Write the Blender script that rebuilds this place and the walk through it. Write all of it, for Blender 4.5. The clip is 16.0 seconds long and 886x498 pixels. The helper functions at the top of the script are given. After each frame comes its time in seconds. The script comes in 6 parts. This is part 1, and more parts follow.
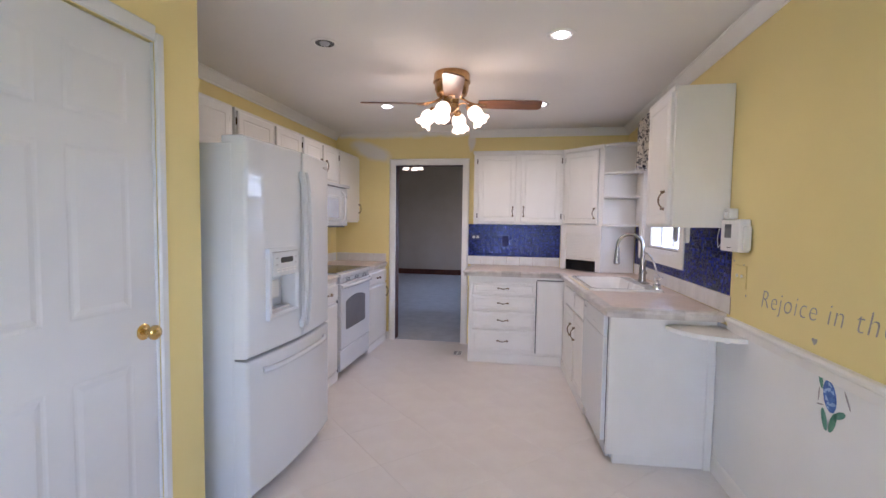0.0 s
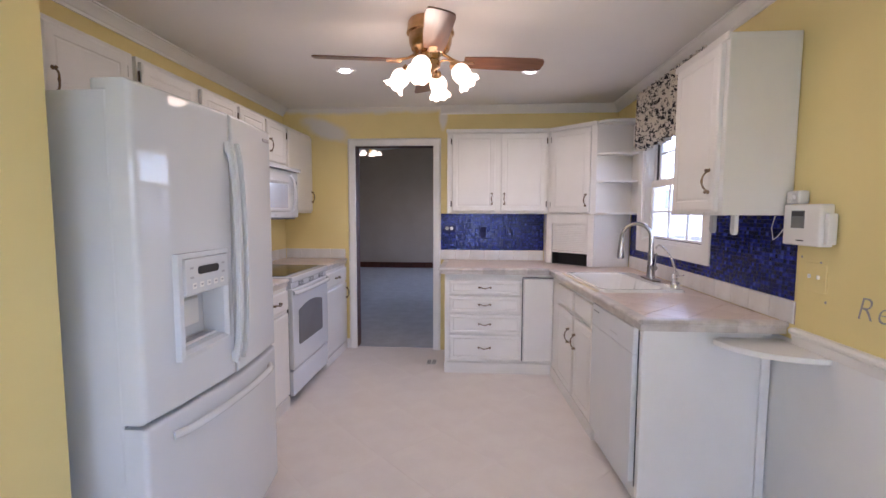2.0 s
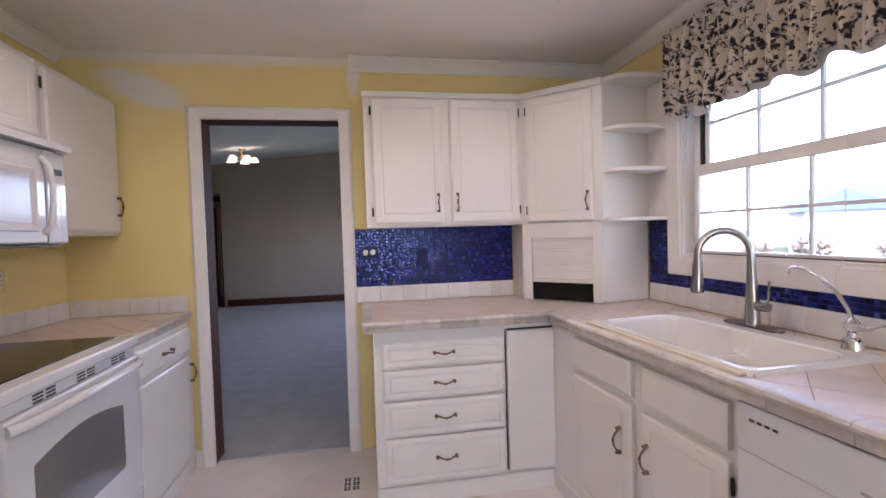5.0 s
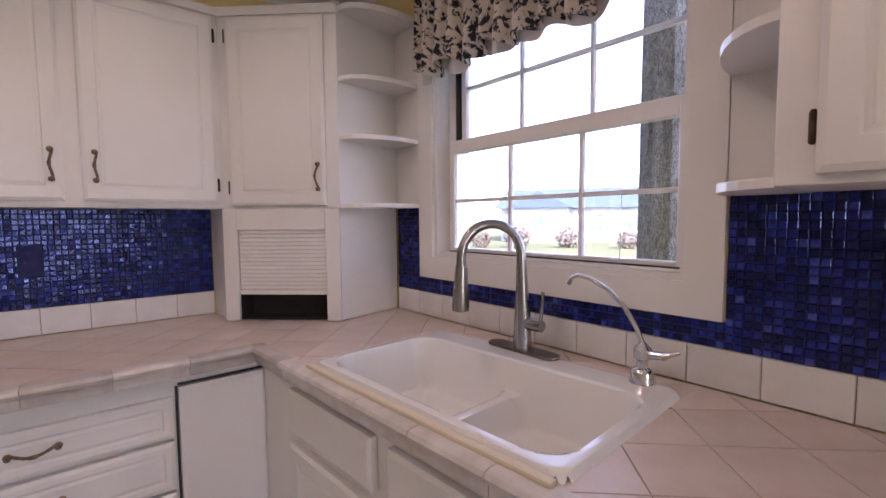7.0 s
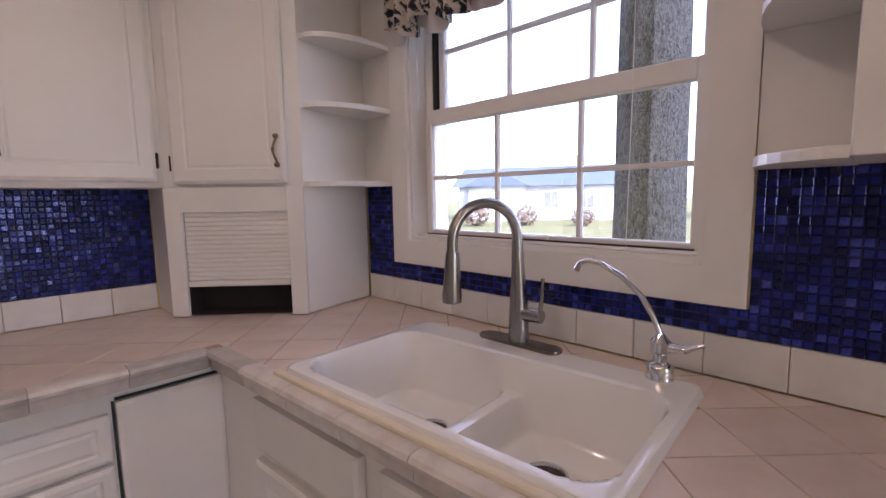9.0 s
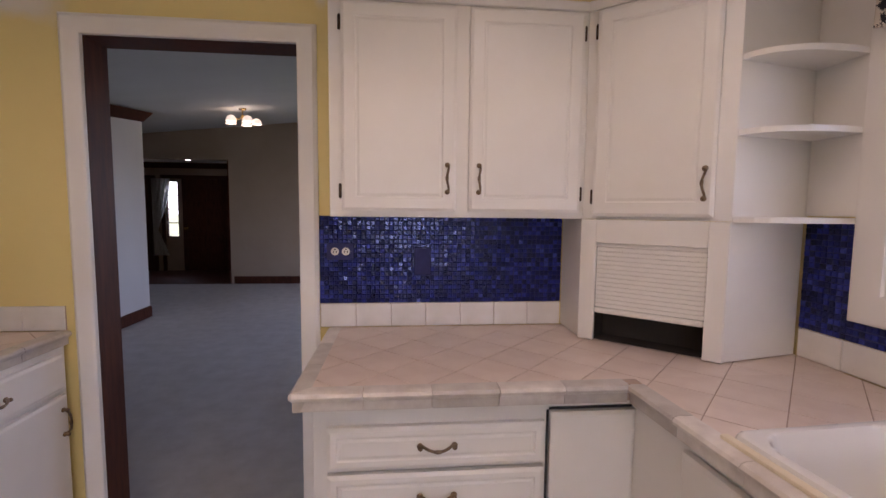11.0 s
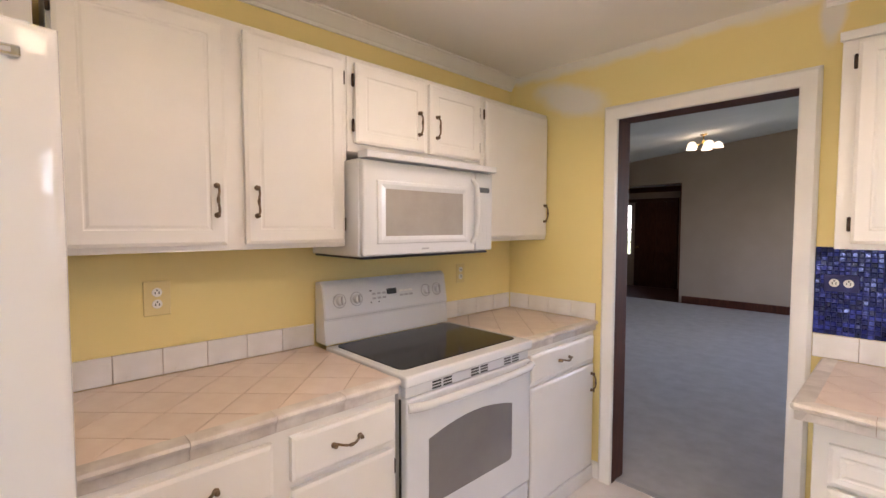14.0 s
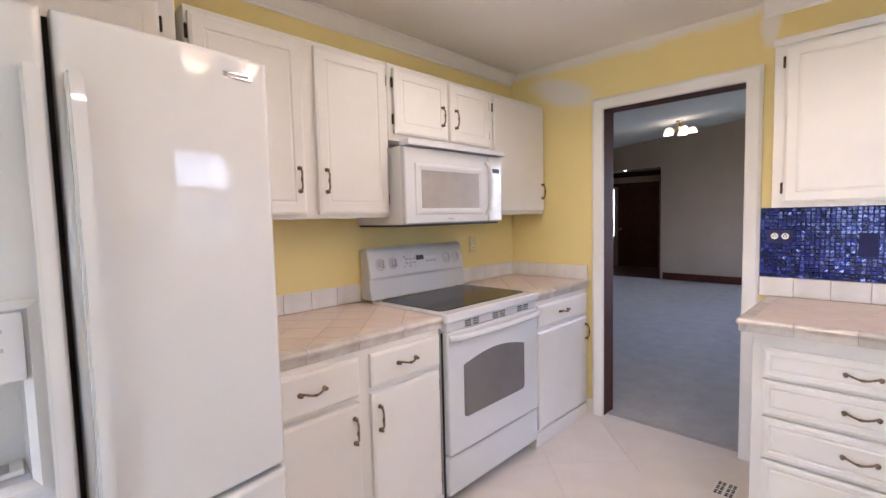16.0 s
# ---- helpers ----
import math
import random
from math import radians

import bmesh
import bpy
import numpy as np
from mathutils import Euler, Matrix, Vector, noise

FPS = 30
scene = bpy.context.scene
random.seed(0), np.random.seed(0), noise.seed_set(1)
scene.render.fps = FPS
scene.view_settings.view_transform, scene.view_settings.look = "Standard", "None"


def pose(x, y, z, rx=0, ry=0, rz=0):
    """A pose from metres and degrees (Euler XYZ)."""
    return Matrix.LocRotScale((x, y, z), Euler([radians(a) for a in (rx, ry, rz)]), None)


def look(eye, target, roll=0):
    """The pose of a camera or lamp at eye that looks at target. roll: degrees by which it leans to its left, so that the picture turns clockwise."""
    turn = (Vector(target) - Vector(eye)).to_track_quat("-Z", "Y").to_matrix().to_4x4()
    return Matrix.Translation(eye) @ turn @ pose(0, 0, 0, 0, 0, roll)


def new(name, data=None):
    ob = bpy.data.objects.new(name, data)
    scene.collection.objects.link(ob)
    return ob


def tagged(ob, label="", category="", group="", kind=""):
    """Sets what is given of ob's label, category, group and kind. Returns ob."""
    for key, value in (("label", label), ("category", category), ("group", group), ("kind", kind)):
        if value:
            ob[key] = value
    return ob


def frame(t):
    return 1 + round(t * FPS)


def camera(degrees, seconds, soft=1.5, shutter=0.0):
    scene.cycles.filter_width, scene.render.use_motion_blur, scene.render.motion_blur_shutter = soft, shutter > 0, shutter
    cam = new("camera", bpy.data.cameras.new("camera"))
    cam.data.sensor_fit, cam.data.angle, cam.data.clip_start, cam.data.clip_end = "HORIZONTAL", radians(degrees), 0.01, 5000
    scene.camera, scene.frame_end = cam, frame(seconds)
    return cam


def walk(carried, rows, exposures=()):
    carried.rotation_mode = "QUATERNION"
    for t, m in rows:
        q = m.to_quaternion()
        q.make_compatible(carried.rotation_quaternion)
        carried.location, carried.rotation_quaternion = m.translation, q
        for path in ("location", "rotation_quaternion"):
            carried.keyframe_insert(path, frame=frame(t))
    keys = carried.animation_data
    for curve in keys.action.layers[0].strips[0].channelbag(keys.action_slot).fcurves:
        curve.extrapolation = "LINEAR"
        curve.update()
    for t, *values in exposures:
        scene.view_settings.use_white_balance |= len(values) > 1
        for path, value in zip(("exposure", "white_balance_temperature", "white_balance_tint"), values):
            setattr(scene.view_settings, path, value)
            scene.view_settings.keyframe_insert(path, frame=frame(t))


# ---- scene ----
cam = camera(89.1, 16.0)
PATH = [
    (0, (0.058, -0.24, 1.389), (-0.281, 1.727, 1.275), 0.8),
    (0.5, (0.004, -0.154, 1.398), (-0.296, 1.819, 1.261), 1.2),
    (1, (-0.049, -0.027, 1.391), (-0.294, 1.953, 1.243), 1.2),
    (1.5, (-0.106, 0.146, 1.377), (-0.297, 2.131, 1.226), 0.8),
    (2, (-0.185, 0.383, 1.39), (-0.328, 2.372, 1.231), 0.2),
    (2.5, (-0.284, 0.633, 1.372), (-0.375, 2.626, 1.233), -0.2),
    (3, (-0.407, 0.924, 1.376), (-0.426, 2.919, 1.25), -0.2),
    (3.2, (-0.423, 1.036, 1.361), (-0.423, 3.033, 1.248), -0.3),
    (5.3, (-0.459, 2.133, 1.339), (0.021, 4.073, 1.273), -1.5),
    (5.5, (-0.449, 2.194, 1.37), (0.149, 4.1, 1.269), -1.1),
    (6, (-0.33, 2.373, 1.378), (0.545, 4.168, 1.257), -0.6),
    (6.5, (-0.132, 2.519, 1.363), (0.949, 4.198, 1.236), -0.9),
    (7, (-0.012, 2.687, 1.338), (1.272, 4.215, 1.202), -0.5),
    (7.5, (0.106, 2.802, 1.332), (1.518, 4.208, 1.155), -1.0),
    (8, (0.141, 2.871, 1.316), (1.641, 4.177, 1.105), -0.5),
    (8.2, (0.151, 2.882, 1.313), (1.665, 4.169, 1.086), -0.5),
    (10.3, (-0.197, 2.828, 1.392), (0.603, 4.654, 1.227), -0.6),
    (10.6, (-0.192, 2.914, 1.39), (0.367, 4.828, 1.241), 0.3),
    (11, (-0.208, 3.005, 1.411), (-0.013, 4.988, 1.24), 0.6),
    (11.5, (-0.298, 3.033, 1.437), (-0.512, 5.012, 1.24), 0.5),
    (12, (-0.302, 2.992, 1.428), (-1.035, 4.844, 1.25), -0.2),
    (12.5, (-0.298, 2.922, 1.434), (-1.442, 4.552, 1.252), -1.0),
    (13, (-0.305, 2.77, 1.45), (-1.657, 4.235, 1.293), -1.4),
    (13.5, (-0.287, 2.606, 1.46), (-1.713, 4.004, 1.341), -0.7),
    (14, (-0.255, 2.453, 1.469), (-1.696, 3.836, 1.366), 0.1),
    (14.5, (-0.199, 2.307, 1.443), (-1.655, 3.675, 1.348), 0.6),
    (15, (-0.204, 2.175, 1.41), (-1.638, 3.565, 1.297), 0.8),
    (15.5, (-0.135, 2.092, 1.365), (-1.561, 3.49, 1.25), -0.1),
    (16, (-0.067, 1.994, 1.379), (-1.463, 3.42, 1.238), -1.4),
]
TREE = (2.705, 3.832, 0.192)
walk(cam, [(t, look(eye, target, roll)) for t, eye, target, roll in PATH],
     exposures=[(0.0, 1.66, 5150, 25), (1.5, 1.64, 5200, 27), (3.0, 1.62, 5300, 28), (5.5, 1.64, 5400, 28), (7.0, 1.14, 5550, 34), (8.0, 0.93, 5600, 33), (10.5, 1.04, 5800, 34), (11.5, 1.56, 6000, 31), (12.3, 1.84, 6250, 28), (13.0, 2.06, 6500, 27), (13.7, 2.12, 6200, 25), (14.5, 2.18, 5750, 23), (16.0, 2.20, 5450, 24)])

# ---- the plan, in metres ----
LW, RW, EW, SW = -2.13, 1.165, 4.875, -3.2     # left, right, end and rear wall faces
H = 2.43                                        # kitchen ceiling
CT = 0.925                                      # counter top
NW, NE = -1.325, 1.525                          # near left wall face, and its end
DX0, DX1, DZ = -1.390, -0.605, 2.052            # doorway in the end wall

# ---- light ----
world = bpy.data.worlds.new("sky")
scene.world = world
world.use_nodes = True
wn = world.node_tree
sky = wn.nodes.new("ShaderNodeTexSky")
sky.sky_type, sky.sun_disc = "NISHITA", False
sky.sun_elevation, sky.sun_rotation = radians(38.8), radians(203.6)
haze = wn.nodes.new("ShaderNodeHueSaturation")      # thin bright haze over the blue
haze.inputs["Saturation"].default_value, haze.inputs["Value"].default_value = 0.55, 3.1
wn.links.new(sky.outputs[0], haze.inputs["Color"])
wn.links.new(haze.outputs[0], wn.nodes["Background"].inputs[0])
wn.nodes["Background"].inputs[1].default_value = 0.15


def lamp(name, kind, energy, m, color=(1, 1, 1), **more):
    data = bpy.data.lights.new(name, kind)
    data.energy, data.color = energy, color
    if kind == "AREA":
        data.shape, data.size, data.size_y = "RECTANGLE", more["w"], more["h"]
    elif kind == "SUN":
        data.angle = radians(more["angle"])
    elif kind == "SPOT":
        data.spot_size, data.spot_blend, data.shadow_soft_size = radians(more["cone"]), 0.6, 0.05
    else:
        data.shadow_soft_size = more["r"]
    ob = new(name, data)
    ob.matrix_world = m
    return ob


lamp("sun", "SUN", 5.0, look((0, 0, 0), (0.35, 0.80, -0.70)), (1, 0.95, 0.88), angle=0.5)
# daylight in the rear window and the garden door of the eating end, behind the start of the walk
lamp("rear_daylight", "AREA", 3.0, look((-0.1, SW - 0.05, 1.45), (-0.1, 0, 1.35)), (0.42, 0.77, 1.0), w=1.4, h=1.0)
lamp("garden_daylight", "AREA", 1.2, look((RW + 0.10, -1.25, 1.50), (-1.0, -1.15, 1.45)), (0.42, 0.77, 1.0), w=1.3, h=1.2)
# the living room's own windows lie round the corner of the doorway
lamp("living_daylight", "AREA", 2.0, look((1.40, 9.2, 1.5), (-2.0, 9.2, 1.1)), (0.86, 0.93, 1.0), w=2.2, h=1.4)


# ---- materials ----
def mat(name):
    m = bpy.data.materials.new(name)
    m.use_nodes = True
    nt = m.node_tree
    return m, nt, nt.nodes["Principled BSDF"]


def node(nt, kind, **inputs):
    n = nt.nodes.new(kind)
    for k, v in inputs.items():
        n.inputs[k.replace("_", " ")].default_value = v
    return n


def coords(nt, scale=(1, 1, 1)):
    tc = nt.nodes.new("ShaderNodeTexCoord")
    mp = nt.nodes.new("ShaderNodeMapping")
    mp.inputs["Scale"].default_value = scale
    nt.links.new(tc.outputs["Object"], mp.inputs[0])
    return mp.outputs[0]


def ramp(nt, fac, stops):
    r = nt.nodes.new("ShaderNodeValToRGB")
    els = r.color_ramp.elements
    while len(els) < len(stops):
        els.new(0.5)
    for e, (p, c) in zip(els, stops):
        e.position, e.color = p, (*c, 1)
    nt.links.new(fac, r.inputs[0])
    return r.outputs[0]


def bump(nt, bsdf, height, strength, distance):
    b = node(nt, "ShaderNodeBump", Strength=strength, Distance=distance)
    nt.links.new(height, b.inputs["Height"])
    nt.links.new(b.outputs[0], bsdf.inputs["Normal"])


def surface(name, c0, c1, rough=0.5, scale=6.0, fine=90.0, relief=0.15, dist=0.001, metal=0.0, stretch=(1, 1, 1), coat=0.0, spread=0.12):
    """Two close colours mottled broadly, a fine grain in the relief and an uneven gloss."""
    m, nt, b = mat(name)
    co = coords(nt, stretch)
    big = node(nt, "ShaderNodeTexNoise", Scale=scale, Detail=5.0, Roughness=0.6)
    small = node(nt, "ShaderNodeTexNoise", Scale=fine, Detail=3.0)
    for n in (big, small):
        nt.links.new(co, n.inputs["Vector"])
    nt.links.new(ramp(nt, big.outputs[0], [(0.3, c0), (0.7, c1)]), b.inputs["Base Color"])
    mr = node(nt, "ShaderNodeMapRange", To_Min=max(rough - spread / 2, 0.02), To_Max=min(rough + spread / 2, 1.0))
    nt.links.new(big.outputs[0], mr.inputs["Value"])
    nt.links.new(mr.outputs[0], b.inputs["Roughness"])
    b.inputs["Metallic"].default_value = metal
    b.inputs["Coat Weight"].default_value = coat
    if relief:
        bump(nt, b, small.outputs[0], relief, dist)
    return m


def glow(name, color, strength):
    m, nt, b = mat(name)
    b.inputs["Base Color"].default_value = (0.9, 0.88, 0.84, 1)
    b.inputs["Emission Color"].default_value = (*color, 1)
    b.inputs["Emission Strength"].default_value = strength
    return m


def vary(m, lo, hi):
    """Each piece of its own a little lighter or darker than the next."""
    nt = m.node_tree
    b = nt.nodes["Principled BSDF"]
    paint = b.inputs["Base Color"].links[0].from_socket
    rnd = nt.nodes.new("ShaderNodeObjectInfo").outputs["Random"]
    mr = node(nt, "ShaderNodeMapRange", To_Min=lo, To_Max=hi)
    nt.links.new(rnd, mr.inputs["Value"])
    mx = nt.nodes.new("ShaderNodeVectorMath")
    mx.operation = "SCALE"
    nt.links.new(paint, mx.inputs[0])
    nt.links.new(mr.outputs[0], mx.inputs["Scale"])
    nt.links.new(mx.outputs[0], b.inputs["Base Color"])


YELLOW = surface("yellow_wall_paint", (0.79, 0.650, 0.265), (0.83, 0.695, 0.305), 0.62, 1.2, 220, 0.10, 0.0006)
def patched_yellow():
    """Yellow wall whose paint stops short in smeared filler: along the top, by the doorway's corner and beside it."""
    m = YELLOW.copy()
    m.name = "yellow_paint_with_filler"
    nt = m.node_tree
    b = nt.nodes["Principled BSDF"]
    paint = b.inputs["Base Color"].links[0].from_socket
    where = nt.nodes.new("ShaderNodeNewGeometry").outputs["Position"]
    n = node(nt, "ShaderNodeTexNoise", Scale=7.0, Detail=4.0, Roughness=0.55)
    nt.links.new(where, n.inputs["Vector"])
    mask = None
    for cx, cz, sx, sz, turn in ((-1.69, 2.215, 0.22, 0.085, 21), (-0.51, 2.34, 0.040, 0.13, 0), (-1.40, 2.44, 1.35, 0.068, 0)):
        mp = nt.nodes.new("ShaderNodeMapping")
        mp.vector_type = "TEXTURE"
        mp.inputs["Location"].default_value = (cx, EW, cz)
        mp.inputs["Rotation"].default_value = (0, radians(turn), 0)
        mp.inputs["Scale"].default_value = (sx, 1, sz)
        nt.links.new(where, mp.inputs["Vector"])
        ln = nt.nodes.new("ShaderNodeVectorMath")
        ln.operation = "LENGTH"
        nt.links.new(mp.outputs[0], ln.inputs[0])
        ad = nt.nodes.new("ShaderNodeMath")
        ad.operation = "ADD"
        nt.links.new(ln.outputs["Value"], ad.inputs[0])
        nt.links.new(n.outputs[0], ad.inputs[1])
        mr = node(nt, "ShaderNodeMapRange", From_Min=1.85, From_Max=1.15)
        mr.interpolation_type = "SMOOTHSTEP"
        nt.links.new(ad.outputs[0], mr.inputs["Value"])
        if mask is None:
            mask = mr.outputs[0]
        else:
            mxm = nt.nodes.new("ShaderNodeMath")
            mxm.operation = "MAXIMUM"
            nt.links.new(mask, mxm.inputs[0])
            nt.links.new(mr.outputs[0], mxm.inputs[1])
            mask = mxm.outputs[0]
    mix = nt.nodes.new("ShaderNodeMix")
    mix.data_type = "RGBA"
    mix.inputs[7].default_value = (0.79, 0.74, 0.66, 1)
    nt.links.new(mask, mix.inputs[0])
    nt.links.new(paint, mix.inputs[6])
    nt.links.new(mix.outputs[2], b.inputs["Base Color"])
    return m


PATCHED = patched_yellow()
WHITE = surface("white_cabinet_paint", (0.755, 0.73, 0.69), (0.80, 0.78, 0.745), 0.34, 3.5, 60, 0.08, 0.0005)
TRIM = surface("white_trim_paint", (0.79, 0.765, 0.725), (0.84, 0.82, 0.79), 0.38, 4.0, 70, 0.10, 0.0005)
DOORWHITE = surface("white_door_paint", (0.66, 0.655, 0.65), (0.70, 0.695, 0.69), 0.32, 3.0, 80, 0.06, 0.0004)
CEIL = surface("ceiling_paint", (0.83, 0.805, 0.77), (0.87, 0.845, 0.81), 0.8, 1.5, 150, 0.12, 0.0008)
WAINSCOT = surface("wainscot_paint", (0.78, 0.775, 0.76), (0.82, 0.815, 0.80), 0.45, 2.5, 90, 0.10, 0.0006)
APPLIANCE = surface("white_appliance_enamel", (0.67, 0.68, 0.70), (0.71, 0.72, 0.735), 0.035, 2.0, 300, 0.0, 0.0003, spread=0.02)
APPLIANCE.node_tree.nodes["Principled BSDF"].inputs["Specular IOR Level"].default_value = 0.38
BISQUE = surface("white_plastic", (0.78, 0.76, 0.72), (0.82, 0.80, 0.765), 0.35, 5.0, 200, 0.04, 0.0003)
PORCELAIN = surface("white_sink_porcelain", (0.84, 0.82, 0.785), (0.87, 0.855, 0.825), 0.12, 3.0, 100, 0.0, coat=0.5, spread=0.06)
CERAMIC = surface("cream_counter_tile", (0.63, 0.505, 0.43), (0.725, 0.615, 0.54), 0.30, 9.0, 60, 0.15, 0.0006, spread=0.18)
SPLASH = surface("white_marbled_tile", (0.70, 0.675, 0.645), (0.80, 0.785, 0.765), 0.30, 7.0, 45, 0.12, 0.0006)
EDGE = surface("marbled_edge_tile", (0.52, 0.46, 0.42), (0.76, 0.715, 0.66), 0.32, 12.0, 50, 0.12, 0.0006)
vary(CERAMIC, 0.965, 1.035)
vary(SPLASH, 0.95, 1.04)
vary(EDGE, 0.74, 1.10)
GROUT = surface("brown_grout", (0.36, 0.26, 0.20), (0.47, 0.36, 0.29), 0.9, 20.0, 200, 0.3, 0.001)
VINYL = surface("pale_floor_tile", (0.72, 0.66, 0.62), (0.78, 0.73, 0.69), 0.33, 5.0, 40, 0.12, 0.0007, spread=0.16)
FGROUT = surface("pale_floor_grout", (0.69, 0.635, 0.595), (0.745, 0.695, 0.66), 0.8, 20.0, 150, 0.2, 0.001)
BRONZE = surface("antique_bronze", (0.10, 0.065, 0.04), (0.30, 0.22, 0.14), 0.36, 60.0, 200, 0.2, 0.0004, metal=0.9)
DARKIRON = surface("dark_bronze_hinge", (0.035, 0.022, 0.015), (0.09, 0.055, 0.035), 0.45, 50.0, 200, 0.2, 0.0004, metal=0.7)
BRASS = surface("polished_brass", (0.62, 0.42, 0.14), (0.80, 0.60, 0.25), 0.16, 20.0, 200, 0.05, 0.0003, metal=1.0)
FANBRASS = surface("antique_brass", (0.40, 0.23, 0.09), (0.60, 0.37, 0.17), 0.25, 25.0, 120, 0.10, 0.0004, metal=1.0)
STEEL = surface("brushed_steel", (0.34, 0.325, 0.305), (0.40, 0.385, 0.365), 0.26, 8.0, 400, 0.03, 0.0003, metal=1.0)
PLATESTEEL = surface("dull_dark_steel", (0.17, 0.145, 0.125), (0.27, 0.235, 0.205), 0.30, 30.0, 300, 0.1, 0.0003, metal=1.0)
CHROME = surface("chrome", (0.70, 0.70, 0.71), (0.78, 0.78, 0.79), 0.09, 20.0, 200, 0.0, metal=1.0, spread=0.04)
BLACKGLASS = surface("black_cooktop_glass", (0.012, 0.011, 0.011), (0.022, 0.02, 0.02), 0.13, 4.0, 100, 0.0, spread=0.05)
BLACKGLASS.node_tree.nodes["Principled BSDF"].inputs["Specular IOR Level"].default_value = 0.15
OVENGLASS = surface("grey_oven_glass", (0.16, 0.15, 0.15), (0.20, 0.19, 0.19), 0.12, 4.0, 300, 0.0, coat=0.5, spread=0.05)
MWGLASS = surface("microwave_window_mesh", (0.36, 0.33, 0.30), (0.42, 0.39, 0.36), 0.20, 6.0, 500, 0.1, 0.0003, coat=0.3)
BLACK = surface("black_plastic", (0.015, 0.015, 0.016), (0.03, 0.03, 0.03), 0.35, 10.0, 200, 0.05, 0.0003)
GREY = surface("grey_plastic", (0.38, 0.38, 0.40), (0.44, 0.44, 0.46), 0.4, 10.0, 200, 0.05, 0.0003)
DARKWOOD = surface("dark_stained_wood", (0.050, 0.016, 0.010), (0.105, 0.036, 0.020), 0.5, 5.0, 60, 0.2, 0.0006, stretch=(8, 8, 1))
DARKWOOD.node_tree.nodes["Principled BSDF"].inputs["Specular IOR Level"].default_value = 0.2
FANWOOD = surface("walnut_fan_blade", (0.105, 0.042, 0.020), (0.19, 0.085, 0.042), 0.30, 6.0, 90, 0.1, 0.0004, stretch=(1, 9, 9))
BEIGE = surface("beige_wall_paint", (0.36, 0.28, 0.205), (0.41, 0.325, 0.245), 0.7, 1.2, 160, 0.12, 0.0007)
CARPET = surface("grey_carpet", (0.46, 0.45, 0.445), (0.56, 0.55, 0.545), 0.98, 7.0, 500, 0.8, 0.006)
# near-black colour that stands in for the shade inside openings and seams
RECESS_SHADOW = surface("painted_recess_shadow", (0.02, 0.016, 0.014), (0.035, 0.028, 0.024), 0.8, 8.0, 60, 0.1)
INK = surface("slate_wall_lettering", (0.26, 0.24, 0.27), (0.46, 0.42, 0.40), 0.7, 30.0, 200, 0.0)
BLUEPAINT = surface("blue_stencil_paint", (0.04, 0.09, 0.36), (0.12, 0.24, 0.58), 0.6, 40.0, 200, 0.0)
PALEBLUE = surface("pale_blue_stencil_paint", (0.22, 0.36, 0.66), (0.46, 0.58, 0.78), 0.6, 60.0, 200, 0.0)
GREENPAINT = surface("green_stencil_paint", (0.05, 0.20, 0.15), (0.16, 0.34, 0.24), 0.6, 40.0, 200, 0.0)
CREAMWOOD = surface("unpainted_cream_wood", (0.70, 0.61, 0.45), (0.77, 0.69, 0.54), 0.55, 8.0, 60, 0.15, 0.0006)


def bark():
    """Grey bark in long upright plates with dark fissures."""
    m, nt, b = mat("grey_bark")
    co = coords(nt, (1, 1, 0.30))
    warp = node(nt, "ShaderNodeTexNoise", Scale=28.0, Detail=5.0, Roughness=0.65)
    nt.links.new(co, warp.inputs["Vector"])
    add = nt.nodes.new("ShaderNodeVectorMath")
    add.operation = "MULTIPLY_ADD"
    add.inputs[1].default_value = (0.10, 0.10, 0.10)
    nt.links.new(warp.outputs["Color"], add.inputs[0])
    nt.links.new(co, add.inputs[2])
    v = node(nt, "ShaderNodeTexVoronoi", Scale=78.0)
    v.feature = "DISTANCE_TO_EDGE"
    nt.links.new(add.outputs[0], v.inputs["Vector"])
    grain = node(nt, "ShaderNodeTexNoise", Scale=70.0, Detail=5.0, Roughness=0.7)
    nt.links.new(co, grain.inputs["Vector"])
    s = nt.nodes.new("ShaderNodeMath")
    s.operation = "MULTIPLY_ADD"
    s.inputs[1].default_value = 0.45
    nt.links.new(grain.outputs[0], s.inputs[0])
    nt.links.new(v.outputs["Distance"], s.inputs[2])
    nt.links.new(ramp(nt, s.outputs[0], [(0.20, (0.075, 0.075, 0.08)), (0.29, (0.22, 0.22, 0.225)), (0.43, (0.50, 0.50, 0.50))]), b.inputs["Base Color"])
    b.inputs["Roughness"].default_value = 0.95
    bump(nt, b, s.outputs[0], 1.0, 0.05)
    return m


BARK = bark()
GRASS = surface("dry_lawn", (0.10, 0.12, 0.04), (0.24, 0.23, 0.10), 0.95, 1.5, 60, 0.6, 0.02)
ASPHALT = surface("asphalt", (0.05, 0.05, 0.05), (0.08, 0.08, 0.08), 0.9, 3.0, 80, 0.5, 0.004)
SIDING = surface("pale_house_siding", (0.46, 0.48, 0.50), (0.54, 0.56, 0.58), 0.7, 2.0, 30, 0.2, 0.002)
ROOFING = surface("grey_roof_shingle", (0.075, 0.105, 0.145), (0.12, 0.155, 0.20), 0.9, 4.0, 30, 0.5, 0.006)
BRICKRED = surface("red_brick", (0.34, 0.22, 0.18), (0.46, 0.33, 0.28), 0.85, 6.0, 30, 0.4, 0.004)
LEAF = surface("shrub_leaf", (0.10, 0.075, 0.045), (0.26, 0.20, 0.14), 0.7, 9.0, 50, 0.3, 0.003)
